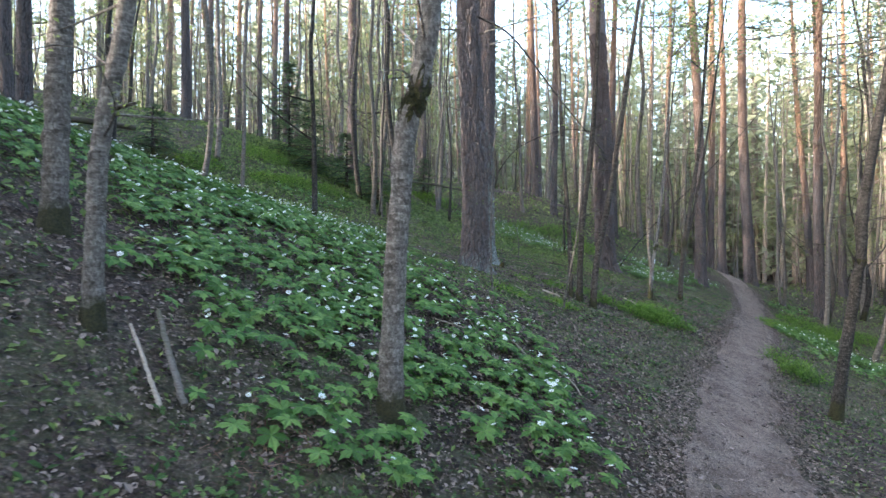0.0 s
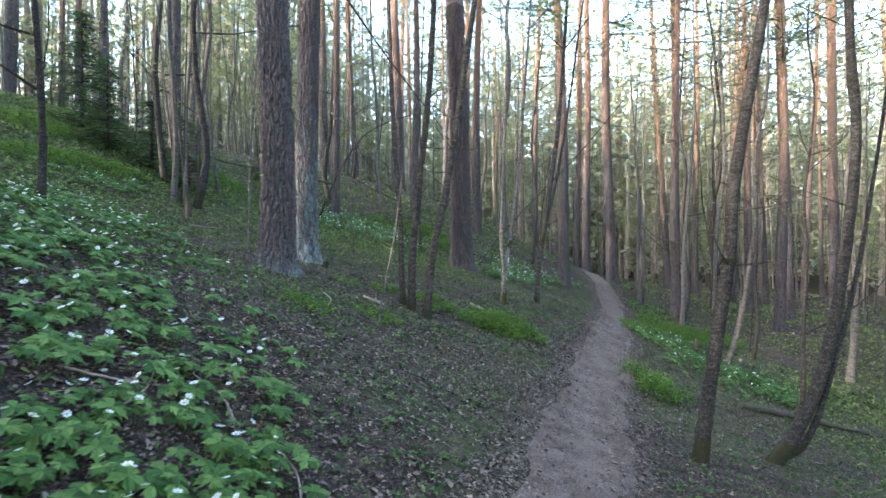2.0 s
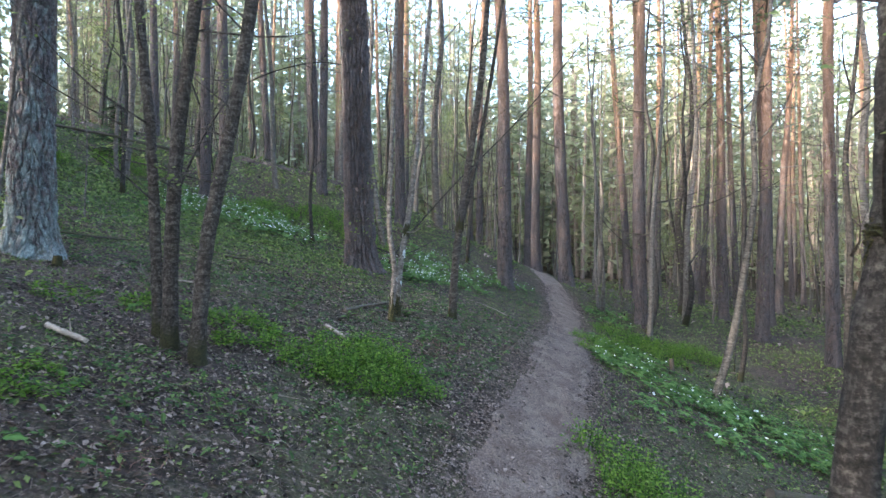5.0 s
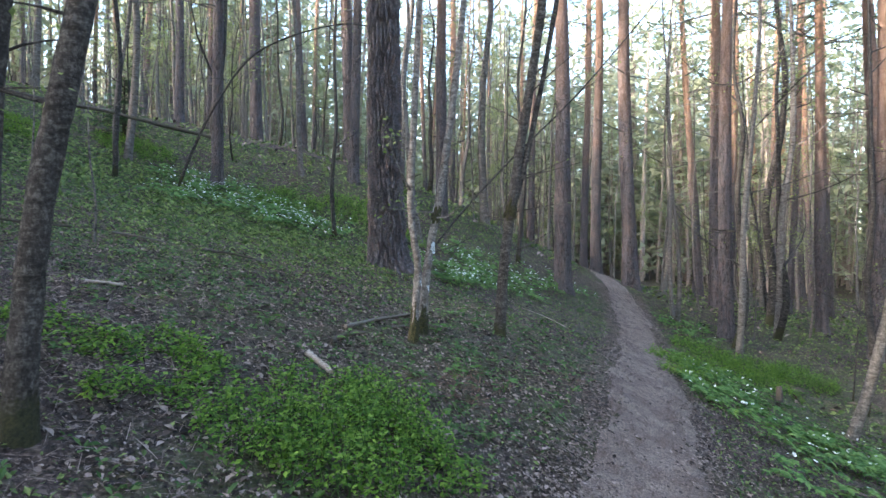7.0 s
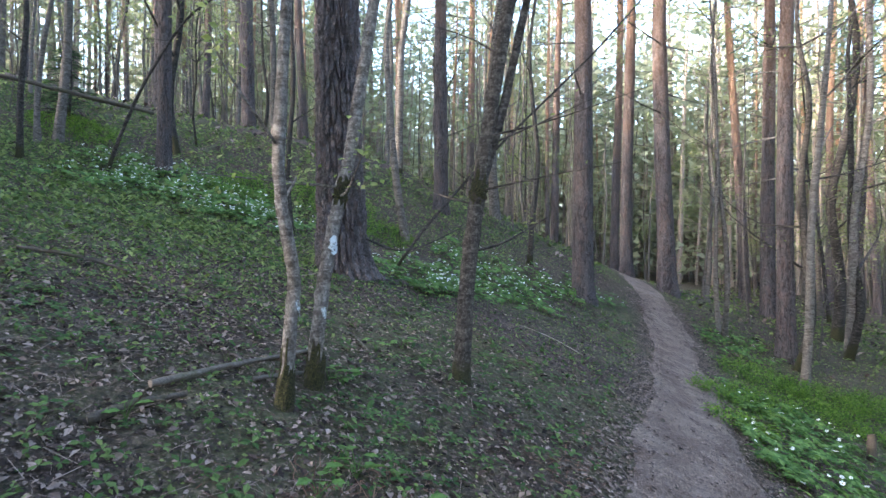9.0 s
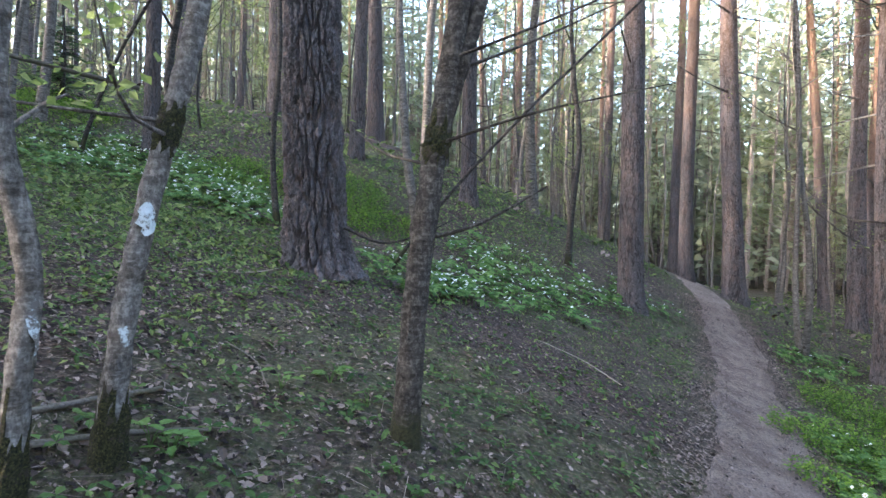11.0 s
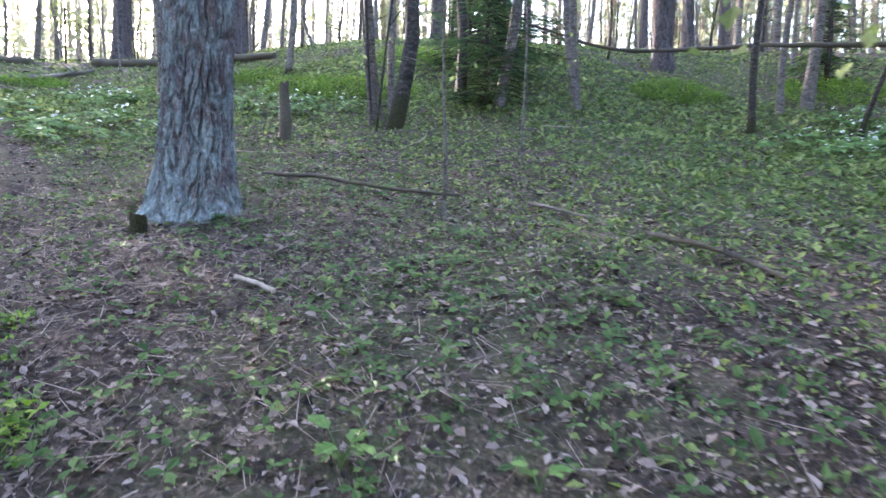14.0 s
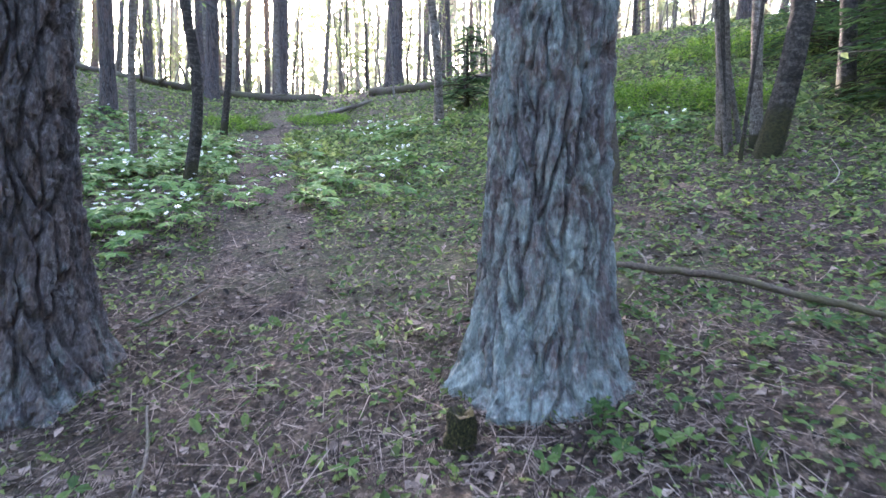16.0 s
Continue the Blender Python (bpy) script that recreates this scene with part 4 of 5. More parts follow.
# ---- fallen wood ----
def fallen(name, points, radius, material, label, seed=1, sides=10, taper=0.55, stubs=2, category="dead wood"):
    """A fallen log or stick through (x, y, clearance above the ground) marks."""
    r = np.random.default_rng(seed)
    first = points[0]
    if name == "fallen_log":
        points = [tuple(np.array(a) + (np.array(b) - np.array(a)) * k / 4) for a, b in zip(points, points[1:]) for k in range(4)] + [points[-1]]
    base = np.array([first[0], first[1], height(first[0], first[1])])
    line = spline([np.array([x, y, height(x, y) + up]) - base for x, y, up in points], 22)
    line[1:-1] += r.normal(0, radius * 0.12, (20, 3))
    ob = tagged(new(name), label, category)
    ob.location = base
    v, f = tube(line, radius * np.linspace(1, taper, 22), sides, r.normal(0, radius * 0.09, (22, sides)))
    g = Geo()
    g.add(v, f)
    cap = np.concatenate([[line[0]], v[:sides]])
    g.add(cap, [(0, 1 + (k + 1) % sides, 1 + k) for k in range(sides)])
    cap = np.concatenate([[line[-1]], v[-sides:]])
    g.add(cap, [(0, 1 + k, 1 + (k + 1) % sides) for k in range(sides)])
    part("stem", g.mesh("stem", material, True), ob)
    for _ in range(stubs):
        i = int(r.integers(3, 19))
        d = r.normal(0, 1, 3)
        d[2] = abs(d[2])
        d *= radius * 5 / np.linalg.norm(d)
        v, f = tube([line[i], line[i] + d * 0.5, line[i] + d], radius * np.array([0.35, 0.25, 0.12]), 5)
        g = Geo()
        g.add(v, f)
        part("stub", g.mesh("stub", material), ob)
    return ob


fallen("fallen_log", [(4.2, 12.3, 0.03), (4.5, 12.66, 0.05), (4.9, 13.2, 0.04)], 0.018, GREY_WOOD, "thin weathered log lying behind two painted stems", 1)
fallen("fallen_branch", [(4.62, 12.6, 0.03), (4.9, 12.85, 0.03), (5.15, 13.0, 0.04)], 0.013, GREY_WOOD, "pale broken branch beside a mossy stem", 2)
fallen("fallen_branch", [(4.08, 11.93, 0.02), (4.2, 12.1, 0.03), (4.36, 12.3, 0.02)], 0.022, DARK_WOOD, "dark mossy branch half sunk in leaves", 3)
fallen("fallen_log", [(0.45, 12.55, 0.03), (0.8, 12.85, 0.06), (1.3, 13.15, 0.05), (1.7, 13.5, 0.05)], 0.017, DARK_WOOD, "dark fallen branch behind the lichened pine", 4)
fallen("fallen_branch", [(2.35, 12.0, 0.02), (2.45, 12.06, 0.02), (2.57, 12.1, 0.02)], 0.012, PALE_WOOD, "short pale stick on the litter", 5, 8, 0.8, 0)
fallen("fallen_branch", [(3.9, 11.55, 0.03), (4.06, 11.28, 0.04)], 0.022, PALE_WOOD, "short pale barkless stick among bilberries", 6, 8, 0.8, 0)
fallen("fallen_branch", [(1.9, 9.88, 0.03), (2.17, 9.73, 0.04)], 0.022, PALE_WOOD, "short pale stick below the first pine", 7, 8, 0.8, 1)
fallen("fallen_log", [(7.85, 9.72, 0.04), (9.0, 9.75, 0.06), (10.3, 9.68, 0.06)], 0.06, DARK_WOOD, "dark rotting log below the path", 9)
fallen("fallen_log", [(-7.6, 10.2, 0.06), (-8.6, 11.0, 0.1), (-9.3, 11.4, 0.12)], 0.06, GREY_WOOD, "fallen grey log on the hill crest", 10, stubs=4)
fallen("fallen_log", [(-11.6, 11.4, 0.05), (-10.4, 12.6, 0.08), (-9.0, 13.6, 0.08), (-7.4, 14.6, 0.1)], 0.12, DARK_WOOD, "large mossy fallen trunk along the crest", 11, stubs=6)
fallen("fallen_log", [(-11.2, 10.2, 0.05), (-10.2, 8.0, 0.08), (-8.8, 5.2, 0.06)], 0.11, DARK_WOOD, "large dark fallen trunk among brushwood", 12, stubs=7)
fallen("leaning_pole", [(1.9, 19.7, 1.0), (0.4, 18.9, 1.0), (-1.2, 17.95, 0.75), (-2.4, 17.3, 0.9)], 0.035, DARK_WOOD, "thin fallen pole caught against a tree", 13, stubs=3)
fallen("fallen_branch", [(2.78, 13.98, 0.03), (3.15, 14.02, 0.05), (3.5, 14.0, 0.03)], 0.017, DARK_WOOD, "dark branching stick on the litter", 14, stubs=5)
fallen("fallen_branch", [(1.95, 13.85, 0.02), (2.2, 13.9, 0.03), (2.5, 13.98, 0.02)], 0.013, GREY_WOOD, "long grey stick on the litter", 15)
fallen("broken_stick", [(-1.36, 2.42, 0.02), (-1.5, 2.58, 0.08), (-1.66, 2.76, 0.14)], 0.012, PALE_WOOD, "pale broken stick leaning on a mossy foot", 16, 8, 0.7, 0)
fallen("broken_stick", [(-1.28, 2.5, 0.02), (-1.42, 2.68, 0.1), (-1.58, 2.9, 0.2)], 0.018, GREY_WOOD, "weathered snapped branch propped on the slope", 17, 8, 0.7, 0)
for k in range(46):
    x, y = rng.uniform(-4, 8), rng.uniform(1, 18)
    if off_path(x, y) < 0.6:
        continue
    a, d = rng.uniform(0, 3.14), rng.uniform(0.12, 0.45)
    fallen("fallen_twig", [(x, y, 0.015), (x + d * math.cos(a), y + d * math.sin(a), 0.03), (x + 2 * d * math.cos(a + 0.2), y + 2 * d * math.sin(a + 0.2), 0.02)], rng.uniform(0.004, 0.011),
           (PALE_WOOD, GREY_WOOD, DARK_WOOD)[k % 3], "thin dead twig on the leaf litter", 100 + k, 5, 0.5, 1)


def stump(x, y, radius, tall, material, label, seed):
    r = np.random.default_rng(seed)
    ob = thing("tree_stump", x, y, label, "stump", "", -0.05)
    h = np.linspace(0, tall, 8)
    pts = np.stack([0.02 * np.sin(h * 9), 0 * h, h], 1)
    v, f = tube(pts, radius * (1.25 - 0.35 * h / tall), 14, r.normal(0, radius * 0.08, (8, 14)))
    v[-14:, 2] += r.uniform(-0.05, 0.09, 14) * tall
    g = Geo()
    g.add(v, f)
    g.add(np.concatenate([[[0, 0, tall * 0.9]], v[-14:]]), [(0, 1 + k, 1 + (k + 1) % 14) for k in range(14)])
    part("stump_body", g.mesh("stump_body", material, True), ob)


stump(1.42, 11.68, 0.042, 0.13, MOSS, "small stub covered with dark green moss", 1)
stump(-0.97, 13.09, 0.05, 0.6, DARK_WOOD, "thin broken snag with dark bark", 2)
stump(11.3, 15.5, 0.05, 0.35, DARK_WOOD, "short dark broken stump below the path", 3)


# ---- plants ----
def on_ground(x, y, up=0.0):
    return np.stack([x, y, heights(x, y) + lumps(x, y) * np.clip(off_path(x, y) / 0.7, 0.25, 1) + up], 1)


def normals(x, y):
    e = 0.05
    n = np.stack([(heights(x - e, y) - heights(x + e, y)) / (2 * e), (heights(x, y - e) - heights(x, y + e)) / (2 * e), np.ones(len(x))], 1)
    return n / np.linalg.norm(n, axis=1)[:, None]


def blobs(patches, density):
    """Random places inside ragged round patches of (x, y, radius)."""
    xs, ys = [], []
    for x, y, radius in patches:
        n = int(density * radius * radius * 3.14)
        a = rng.uniform(0, 6.28, n)
        d = radius * np.sqrt(rng.uniform(0, 1, n)) * (1 + 0.3 * np.sin(2 * a + rng.uniform(0, 6.28)) * np.sin(3 * a + rng.uniform(0, 6.28))) * (1 + np.abs(rng.normal(0, 0.22, n)))
        px, py = x + d * np.cos(a), y + d * np.sin(a)
        gap = np.sin(px * 5.3 + 2 * np.sin(py * 3.1)) * np.sin(py * 6.1 - px * 1.7) + rng.normal(0, 0.35, n) > -0.45
        xs.append(px[gap])
        ys.append(py[gap])
    x, y = np.concatenate(xs), np.concatenate(ys)
    keep = off_path(x, y) > 0.5
    return x[keep], y[keep]


LEAFLET = [(0, 0, 0), (0.3, -0.2, 0.06), (0.62, -0.3, 0.02), (0.72, -0.13, 0.03), (1, 0, -0.1), (0.72, 0.13, 0.03), (0.62, 0.3, 0.02), (0.3, 0.2, 0.06)]
LEAFLET_FACES = [(0, 1, 3, 4), (1, 2, 3, 3), (0, 4, 5, 7), (5, 6, 7, 7)]


def whorl(count, droop=-0.12):
    """A ring of cut leaflets round a stalk, as triangles."""
    verts, faces = [], []
    for k in range(count):
        a = 6.283 * k / count
        for x, y, z in LEAFLET:
            verts.append((x * math.cos(a) - y * math.sin(a), x * math.sin(a) + y * math.cos(a), z + droop * x))
        b = 8 * k
        faces += [(b, b + 1, b + 3), (b, b + 3, b + 4), (b + 1, b + 2, b + 3), (b, b + 4, b + 5), (b, b + 5, b + 7), (b + 5, b + 6, b + 7)]
    return verts, faces


def anemones(name, patches, density, flowers, label, tall=0.15):
    x, y = blobs(patches, density)
    n = len(x)
    ob = tagged(new(name), label, "flowers", "anemone patches", kind="stuff")
    up = rng.uniform(0.45, 1.0, n) * tall
    v, f = scatter(*whorl(5), on_ground(x, y) + np.stack([0 * x, 0 * x, up], 1), rng.uniform(0, 6.28, n), rng.uniform(0.04, 0.1, n), normals(x, y), rng.uniform(0, 0.4, n))
    part("leaves", mesh_of("leaves", v, f, ANEMONE), ob)
    stalk = [(-0.012, 0, 0), (0.012, 0, 0), (0, 0.012, 0), (0, 0, 1)]
    v, f = scatter(stalk, [(0, 1, 3), (1, 2, 3), (2, 0, 3)], on_ground(x, y), rng.uniform(0, 6.28, n), up)
    part("stalks", mesh_of("stalks", v, f, ANEMONE), ob)
    k = min(n, flowers)
    pick = rng.permutation(n)[:k]
    petal, faces = [], []
    for i in range(7):
        a = 6.283 * i / 7
        for px, pz, side in ((0.1, 0, 0), (0.6, 0.16, -0.26), (1.0, 0.3, 0), (0.6, 0.16, 0.26)):
            petal.append((px * math.cos(a) - side * math.sin(a), px * math.sin(a) + side * math.cos(a), pz))
        faces.append((4 * i, 4 * i + 1, 4 * i + 2, 4 * i + 3))
    at = on_ground(x[pick], y[pick]) + np.stack([0 * pick, 0 * pick, up[pick] + rng.uniform(0.03, 0.07, k)], 1)
    yaw, swing, tilt = rng.uniform(0, 6.28, k), rng.uniform(0, 6.28, k), rng.uniform(0.1, 0.9, k)
    v, f = scatter(petal, faces, at, yaw, rng.uniform(0.015, 0.026, k), tilt=tilt, swing=swing)
    part("flowers", mesh_of("flowers", v, f, PETAL), ob, "white six-petalled flowers")
    bead = [(0.25, 0, 0.08), (-0.12, 0.21, 0.08), (-0.12, -0.21, 0.08), (0, 0, 0.3)]
    v, f = scatter(bead, [(0, 1, 3), (1, 2, 3), (2, 0, 3)], at, yaw, 0.018, tilt=tilt, swing=swing)
    part("stamens", mesh_of("stamens", v, f, STAMEN), ob, "yellow stamens")


anemones("anemone_patch", [(-1.2, 5.4, 0.9), (-1.4, 3.8, 0.7), (-0.4, 4.1, 0.75), (0.25, 3.85, 0.55), (0.56, 3.4, 0.45), (-0.5, 2.8, 0.45), (-0.3, 5.2, 0.7), (0.5, 4.6, 0.45), (-0.9, 6.6, 0.7), (-1.9, 4.6, 0.6), (0.1, 6.0, 0.35), (0.85, 4.5, 0.3), (0.6, 5.3, 0.4)], 115, 300,
         "dense patch of white wood anemones on the slope")
anemones("anemone_patch", [(-3.2, 6.0, 1.3), (-3.6, 4.8, 1.0), (-1.9, 8.0, 1.2), (-2.2, 6.3, 1.0), (-1.9, 11.2, 0.8), (-4.5, 7.5, 1.4), (-3.4, 9.6, 1.0), (-5.0, 5.6, 1.2)], 85, 620, "scattered white anemones among green leaves uphill")
anemones("anemone_patch", [(0.2, 6.4, 0.6), (0.8, 5.9, 0.5), (-0.4, 7.6, 0.7), (-1.3, 7.6, 0.7), (0.1, 8.6, 0.5)], 38, 60, "thin scatter of anemones at the edge of the bed", 0.11)
anemones("anemone_patch", [(8.9, 13.6, 0.55), (9.5, 12.9, 0.6), (9.6, 14.8, 0.65), (10.5, 15.7, 0.7), (10.4, 13.2, 0.7), (9.9, 11.3, 0.8), (10.9, 12.2, 0.8)], 110, 60, "band of anemones below the footpath")
anemones("anemone_patch", [(2.4, 19.3, 0.9), (3.2, 18.5, 0.8), (1.7, 18.3, 0.6), (3.8, 18.9, 0.6), (3.9, 18.4, 0.5), (1.6, 19.6, 0.6)], 100, 380, "anemone patch flowering under the far trees")
anemones("anemone_patch", [(6.7, 17.6, 0.8), (7.5, 18.4, 0.8), (6.1, 17.2, 0.6), (8.6, 19.4, 0.6), (7.2, 19.2, 0.7), (6.0, 16.6, 0.4), (9.7, 20.2, 0.5)], 110, 330, "anemone patch flowering beside the stout pine")
anemones("anemone_patch", [(-1.2, 9.95, 0.55), (-0.75, 10.05, 0.35), (-2.9, 9.2, 0.6), (-2.2, 9.5, 0.5), (-5.0, 11.7, 0.7), (-2.3, 13.8, 0.4), (-3.0, 13.4, 0.5)], 110, 150, "white anemones beside the side trail")

anemones("anemone_patch", [(8.3, 11.2, 0.6), (9.2, 12.8, 0.8), (10.4, 13.6, 0.7), (8.6, 14.2, 0.6), (10.6, 16.2, 0.8), (12.4, 19.6, 0.7)], 85, 60, "thin anemone patch below the footpath")


def bilberry(x, y, radius, tall, seed):
    """A low shrub of thin green stems with small oval leaves."""
    r = np.random.default_rng(seed)
    ob = thing("bilberry_bush", x, y, "low bright green bilberry bush on the slope", "shrub", "bilberry bushes")
    base = height(x, y)
    stems, at = Geo(), []
    for _ in range(int(160 * radius * radius * 3.14) + 16):
        a, d = r.uniform(0, 6.28), radius * math.sqrt(r.uniform(0, 1))
        fx, fy = d * math.cos(a), d * math.sin(a)
        foot = np.array([fx, fy, height(x + fx, y + fy) - base])
        h = tall * 1.2 * r.uniform(0.45, 1.0) * (1.1 - 0.5 * (d / radius) ** 2)
        tip = foot + [r.normal(0, 0.05), r.normal(0, 0.05), h]
        v, f = tube([foot, (foot + tip) / 2 + r.normal(0, 0.015, 3), tip], [0.003, 0.0022, 0.0012], 3)
        stems.add(v, f)
        for s in np.linspace(0.3, 1, 13):
            at.append(foot + (tip - foot) * s + r.normal(0, 0.026, 3) * [1, 1, 0.5])
    tagged(part("stemwork", stems.mesh("stemwork", HERB), ob), kind="stuff")
    n = len(at)
    v, f = scatter([(0, 0, 0), (0.5, -0.3, 0.05), (1, 0, -0.05), (0.5, 0.3, 0.05)], [(0, 1, 2, 3)], at, r.uniform(0, 6.28, n), r.uniform(0.02, 0.042, n), tilt=r.uniform(0, 0.9, n))
    part("leaves", mesh_of("leaves", v, f, BILBERRY), ob)


for k, (x, y, radius, tall) in enumerate([
    (4.15, 10.45, 0.42, 0.25), (4.4, 10.7, 0.35, 0.22), (4.38, 11.05, 0.3, 0.19), (3.98, 10.85, 0.33, 0.2), (3.72, 10.35, 0.33, 0.2), (4.05, 10.15, 0.3, 0.22), (4.6, 10.4, 0.24, 0.17),
    (2.85, 10.93, 0.17, 0.11), (3.11, 11.19, 0.17, 0.11), (3.4, 10.6, 0.2, 0.13), (3.3, 11.0, 0.18, 0.1), (3.0, 10.5, 0.15, 0.11), (2.42, 10.99, 0.32, 0.09), (1.75, 10.75, 0.26, 0.06), (1.1, 8.3, 0.35, 0.07), (2.0, 9.0, 0.3, 0.07),
    (5.95, 9.1, 0.34, 0.28), (6.15, 9.75, 0.38, 0.3), (6.3, 9.3, 0.34, 0.26), (9.2, 14.9, 0.4, 0.16), (10.0, 16.3, 0.5, 0.18), (11.0, 16.9, 0.5, 0.2),
    (12.6, 17.6, 0.7, 0.25), (11.8, 18.0, 0.7, 0.25),
    (13.6, 17.4, 0.7, 0.25), (12.0, 16.7, 0.6, 0.22), (3.4, 19.9, 0.7, 0.25), (4.8, 20.3, 0.8, 0.25), (5.6, 19.2, 0.6, 0.22), (-6.4, 9.4, 0.5, 0.14), (-7.4, 10.5, 0.6, 0.14), (-3.2, 14.6, 0.6, 0.2), (-3.9, 14.0, 0.5, 0.2), (-5.5, 13.6, 0.6, 0.18), (-2.6, 15.0, 0.45, 0.2), (0.2, 20.9, 0.8, 0.2), (-1.2, 19.2, 0.7, 0.2), (-4.6, 16.2, 0.7, 0.2),
]):
    bilberry(x, y, radius, tall, 200 + k)


def sprouts():
    """Small herbs and broad young leaves all over the slope."""
    n = 44000
    x, y = rng.uniform(-8, 14, n), rng.uniform(-1, 24, n)
    clump = np.sin(x * 1.3 + 2 * np.sin(y * 0.8)) + np.sin(y * 1.7 - x * 0.6) + rng.normal(0, 0.8, n)
    on_trail = np.abs(y - np.interp(x, side_line[::-1, 0], side_line[::-1, 1], 99, 99)) < 0.3
    keep = (off_path(x, y) > 0.62) & (clump > -0.2) & ~on_trail & ((np.hypot(x - 1.2, y - 11.3) > 2.4) | (rng.random(n) < 0.7))
    x, y = x[keep], y[keep]
    bx, by = blobs([(5.5, 12.4, 0.9), (5.0, 11.7, 0.8), (3.8, 11.3, 0.9), (2.8, 11.9, 1.1), (6.2, 13.6, 0.7), (3.3, 12.9, 0.9), (1.6, 8.6, 0.9), (1.2, 6.2, 0.7), (-0.8, 2.2, 0.8), (2.4, 9.3, 0.7), (0.6, 12.6, 0.7), (-0.4, 12.6, 0.8), (1.6, 12.9, 0.8), (0.4, 13.6, 1.0), (5.6, 15.6, 0.8), (4.3, 15.2, 0.8), (-0.9, 11.5, 0.7), (5.3, 12.3, 0.45), (5.75, 12.45, 0.45), (5.5, 13.5, 0.4), (6.2, 13.0, 0.45), (5.2, 12.3, 0.4), (6.4, 14.2, 0.5)], 68)
    x, y = np.concatenate([bx, x]), np.concatenate([by, y])
    ob = tagged(new("herb_layer"), "scattered green sprouts and herbs in the leaf litter", "plants", kind="stuff")
    m = len(x) // 2 + 900
    a, b = slice(0, m), slice(m, None)
    v, f = scatter(*whorl(3, 0.1), on_ground(x[a], y[a], 0.03), rng.uniform(0, 6.28, m), rng.uniform(0.02, 0.055, m), normals(x[a], y[a]), rng.uniform(0, 0.5, m))
    part("cut_leaves", mesh_of("cut_leaves", v, f, HERB), ob)
    k = len(x) - m
    blade = [(0, 0, 0), (0.25, -0.2, 0.25), (0.65, -0.22, 0.5), (1, 0, 0.55), (0.65, 0.22, 0.5), (0.25, 0.2, 0.25), (0, 0, 0), (-0.3, -0.18, 0.3), (-0.75, 0, 0.5), (-0.3, 0.18, 0.3)]
    v, f = scatter(blade, [(0, 1, 2), (0, 2, 3), (0, 3, 4), (0, 4, 5), (6, 8, 7), (6, 9, 8)], on_ground(x[b], y[b]), rng.uniform(0, 6.28, k), rng.uniform(0.03, 0.07, k), normals(x[b], y[b]), rng.uniform(0, 0.4, k))
    part("broad_leaves", mesh_of("broad_leaves", v, f, HERB), ob)


def litter():
    """Dead leaves on the ground, curled and lying every way."""
    n = 246000
    third = n // 3
    x = np.concatenate([rng.uniform(-11, 14, third), rng.normal(3.9, 2.3, third), rng.normal(0.2, 2.0, third)])
    y = np.concatenate([rng.uniform(-1, 24, third), rng.normal(11.5, 2.6, third), rng.normal(4.5, 2.2, third)])
    d = off_path(x, y)
    keep = (d > 0.45) | (rng.random(n) < 0.02 + 0.9 * np.clip((d - 0.12) / 0.28, 0, 1) ** 2)
    x, y = x[keep], y[keep]
    n = len(x)
    shape = [(0, 0, 0.02), (0.3, -0.26, 0.2), (0.72, -0.2, 0.12), (1, 0.06, 0.0), (0.5, 0.33, 0.17)]
    v, f = scatter(shape, [(0, 1, 2), (0, 2, 3), (0, 3, 4)], on_ground(x, y, 0.004), rng.uniform(0, 6.28, n), np.where(rng.random(n) < 0.018, rng.uniform(0.035, 0.055, n), rng.gamma(2.6, 0.0084, n).clip(0.008, 0.05)), normals(x, y), rng.uniform(0, 0.75, n))
    ob = new("leaf_litter", mesh_of("leaf_litter", v, f, LITTER))
    tagged(ob, "dry grey-brown dead leaves covering the slope", "leaves", kind="stuff")
    m = 80000
    x = np.concatenate([rng.normal(3, 2.8, m - 30000), rng.normal(1.5, 1.1, 30000)])
    y = np.concatenate([rng.normal(9.5, 4.2, m - 30000), rng.normal(11.5, 1.0, 30000)])
    v, f = scatter([(0, -0.012, 0), (1, -0.008, 0.03), (1, 0.008, 0.03), (0, 0.012, 0)], [(0, 1, 2, 3)], on_ground(x, y, 0.012), rng.uniform(0, 6.28, m), rng.gamma(3, 0.022, m).clip(0.02, 0.16), normals(x, y), rng.uniform(0, 0.25, m))
    ob = new("needle_litter", mesh_of("needle_litter", v, f, LITTER))
    tagged(ob, "dry twigs and pine needles strewn over the litter", "leaves", kind="stuff")


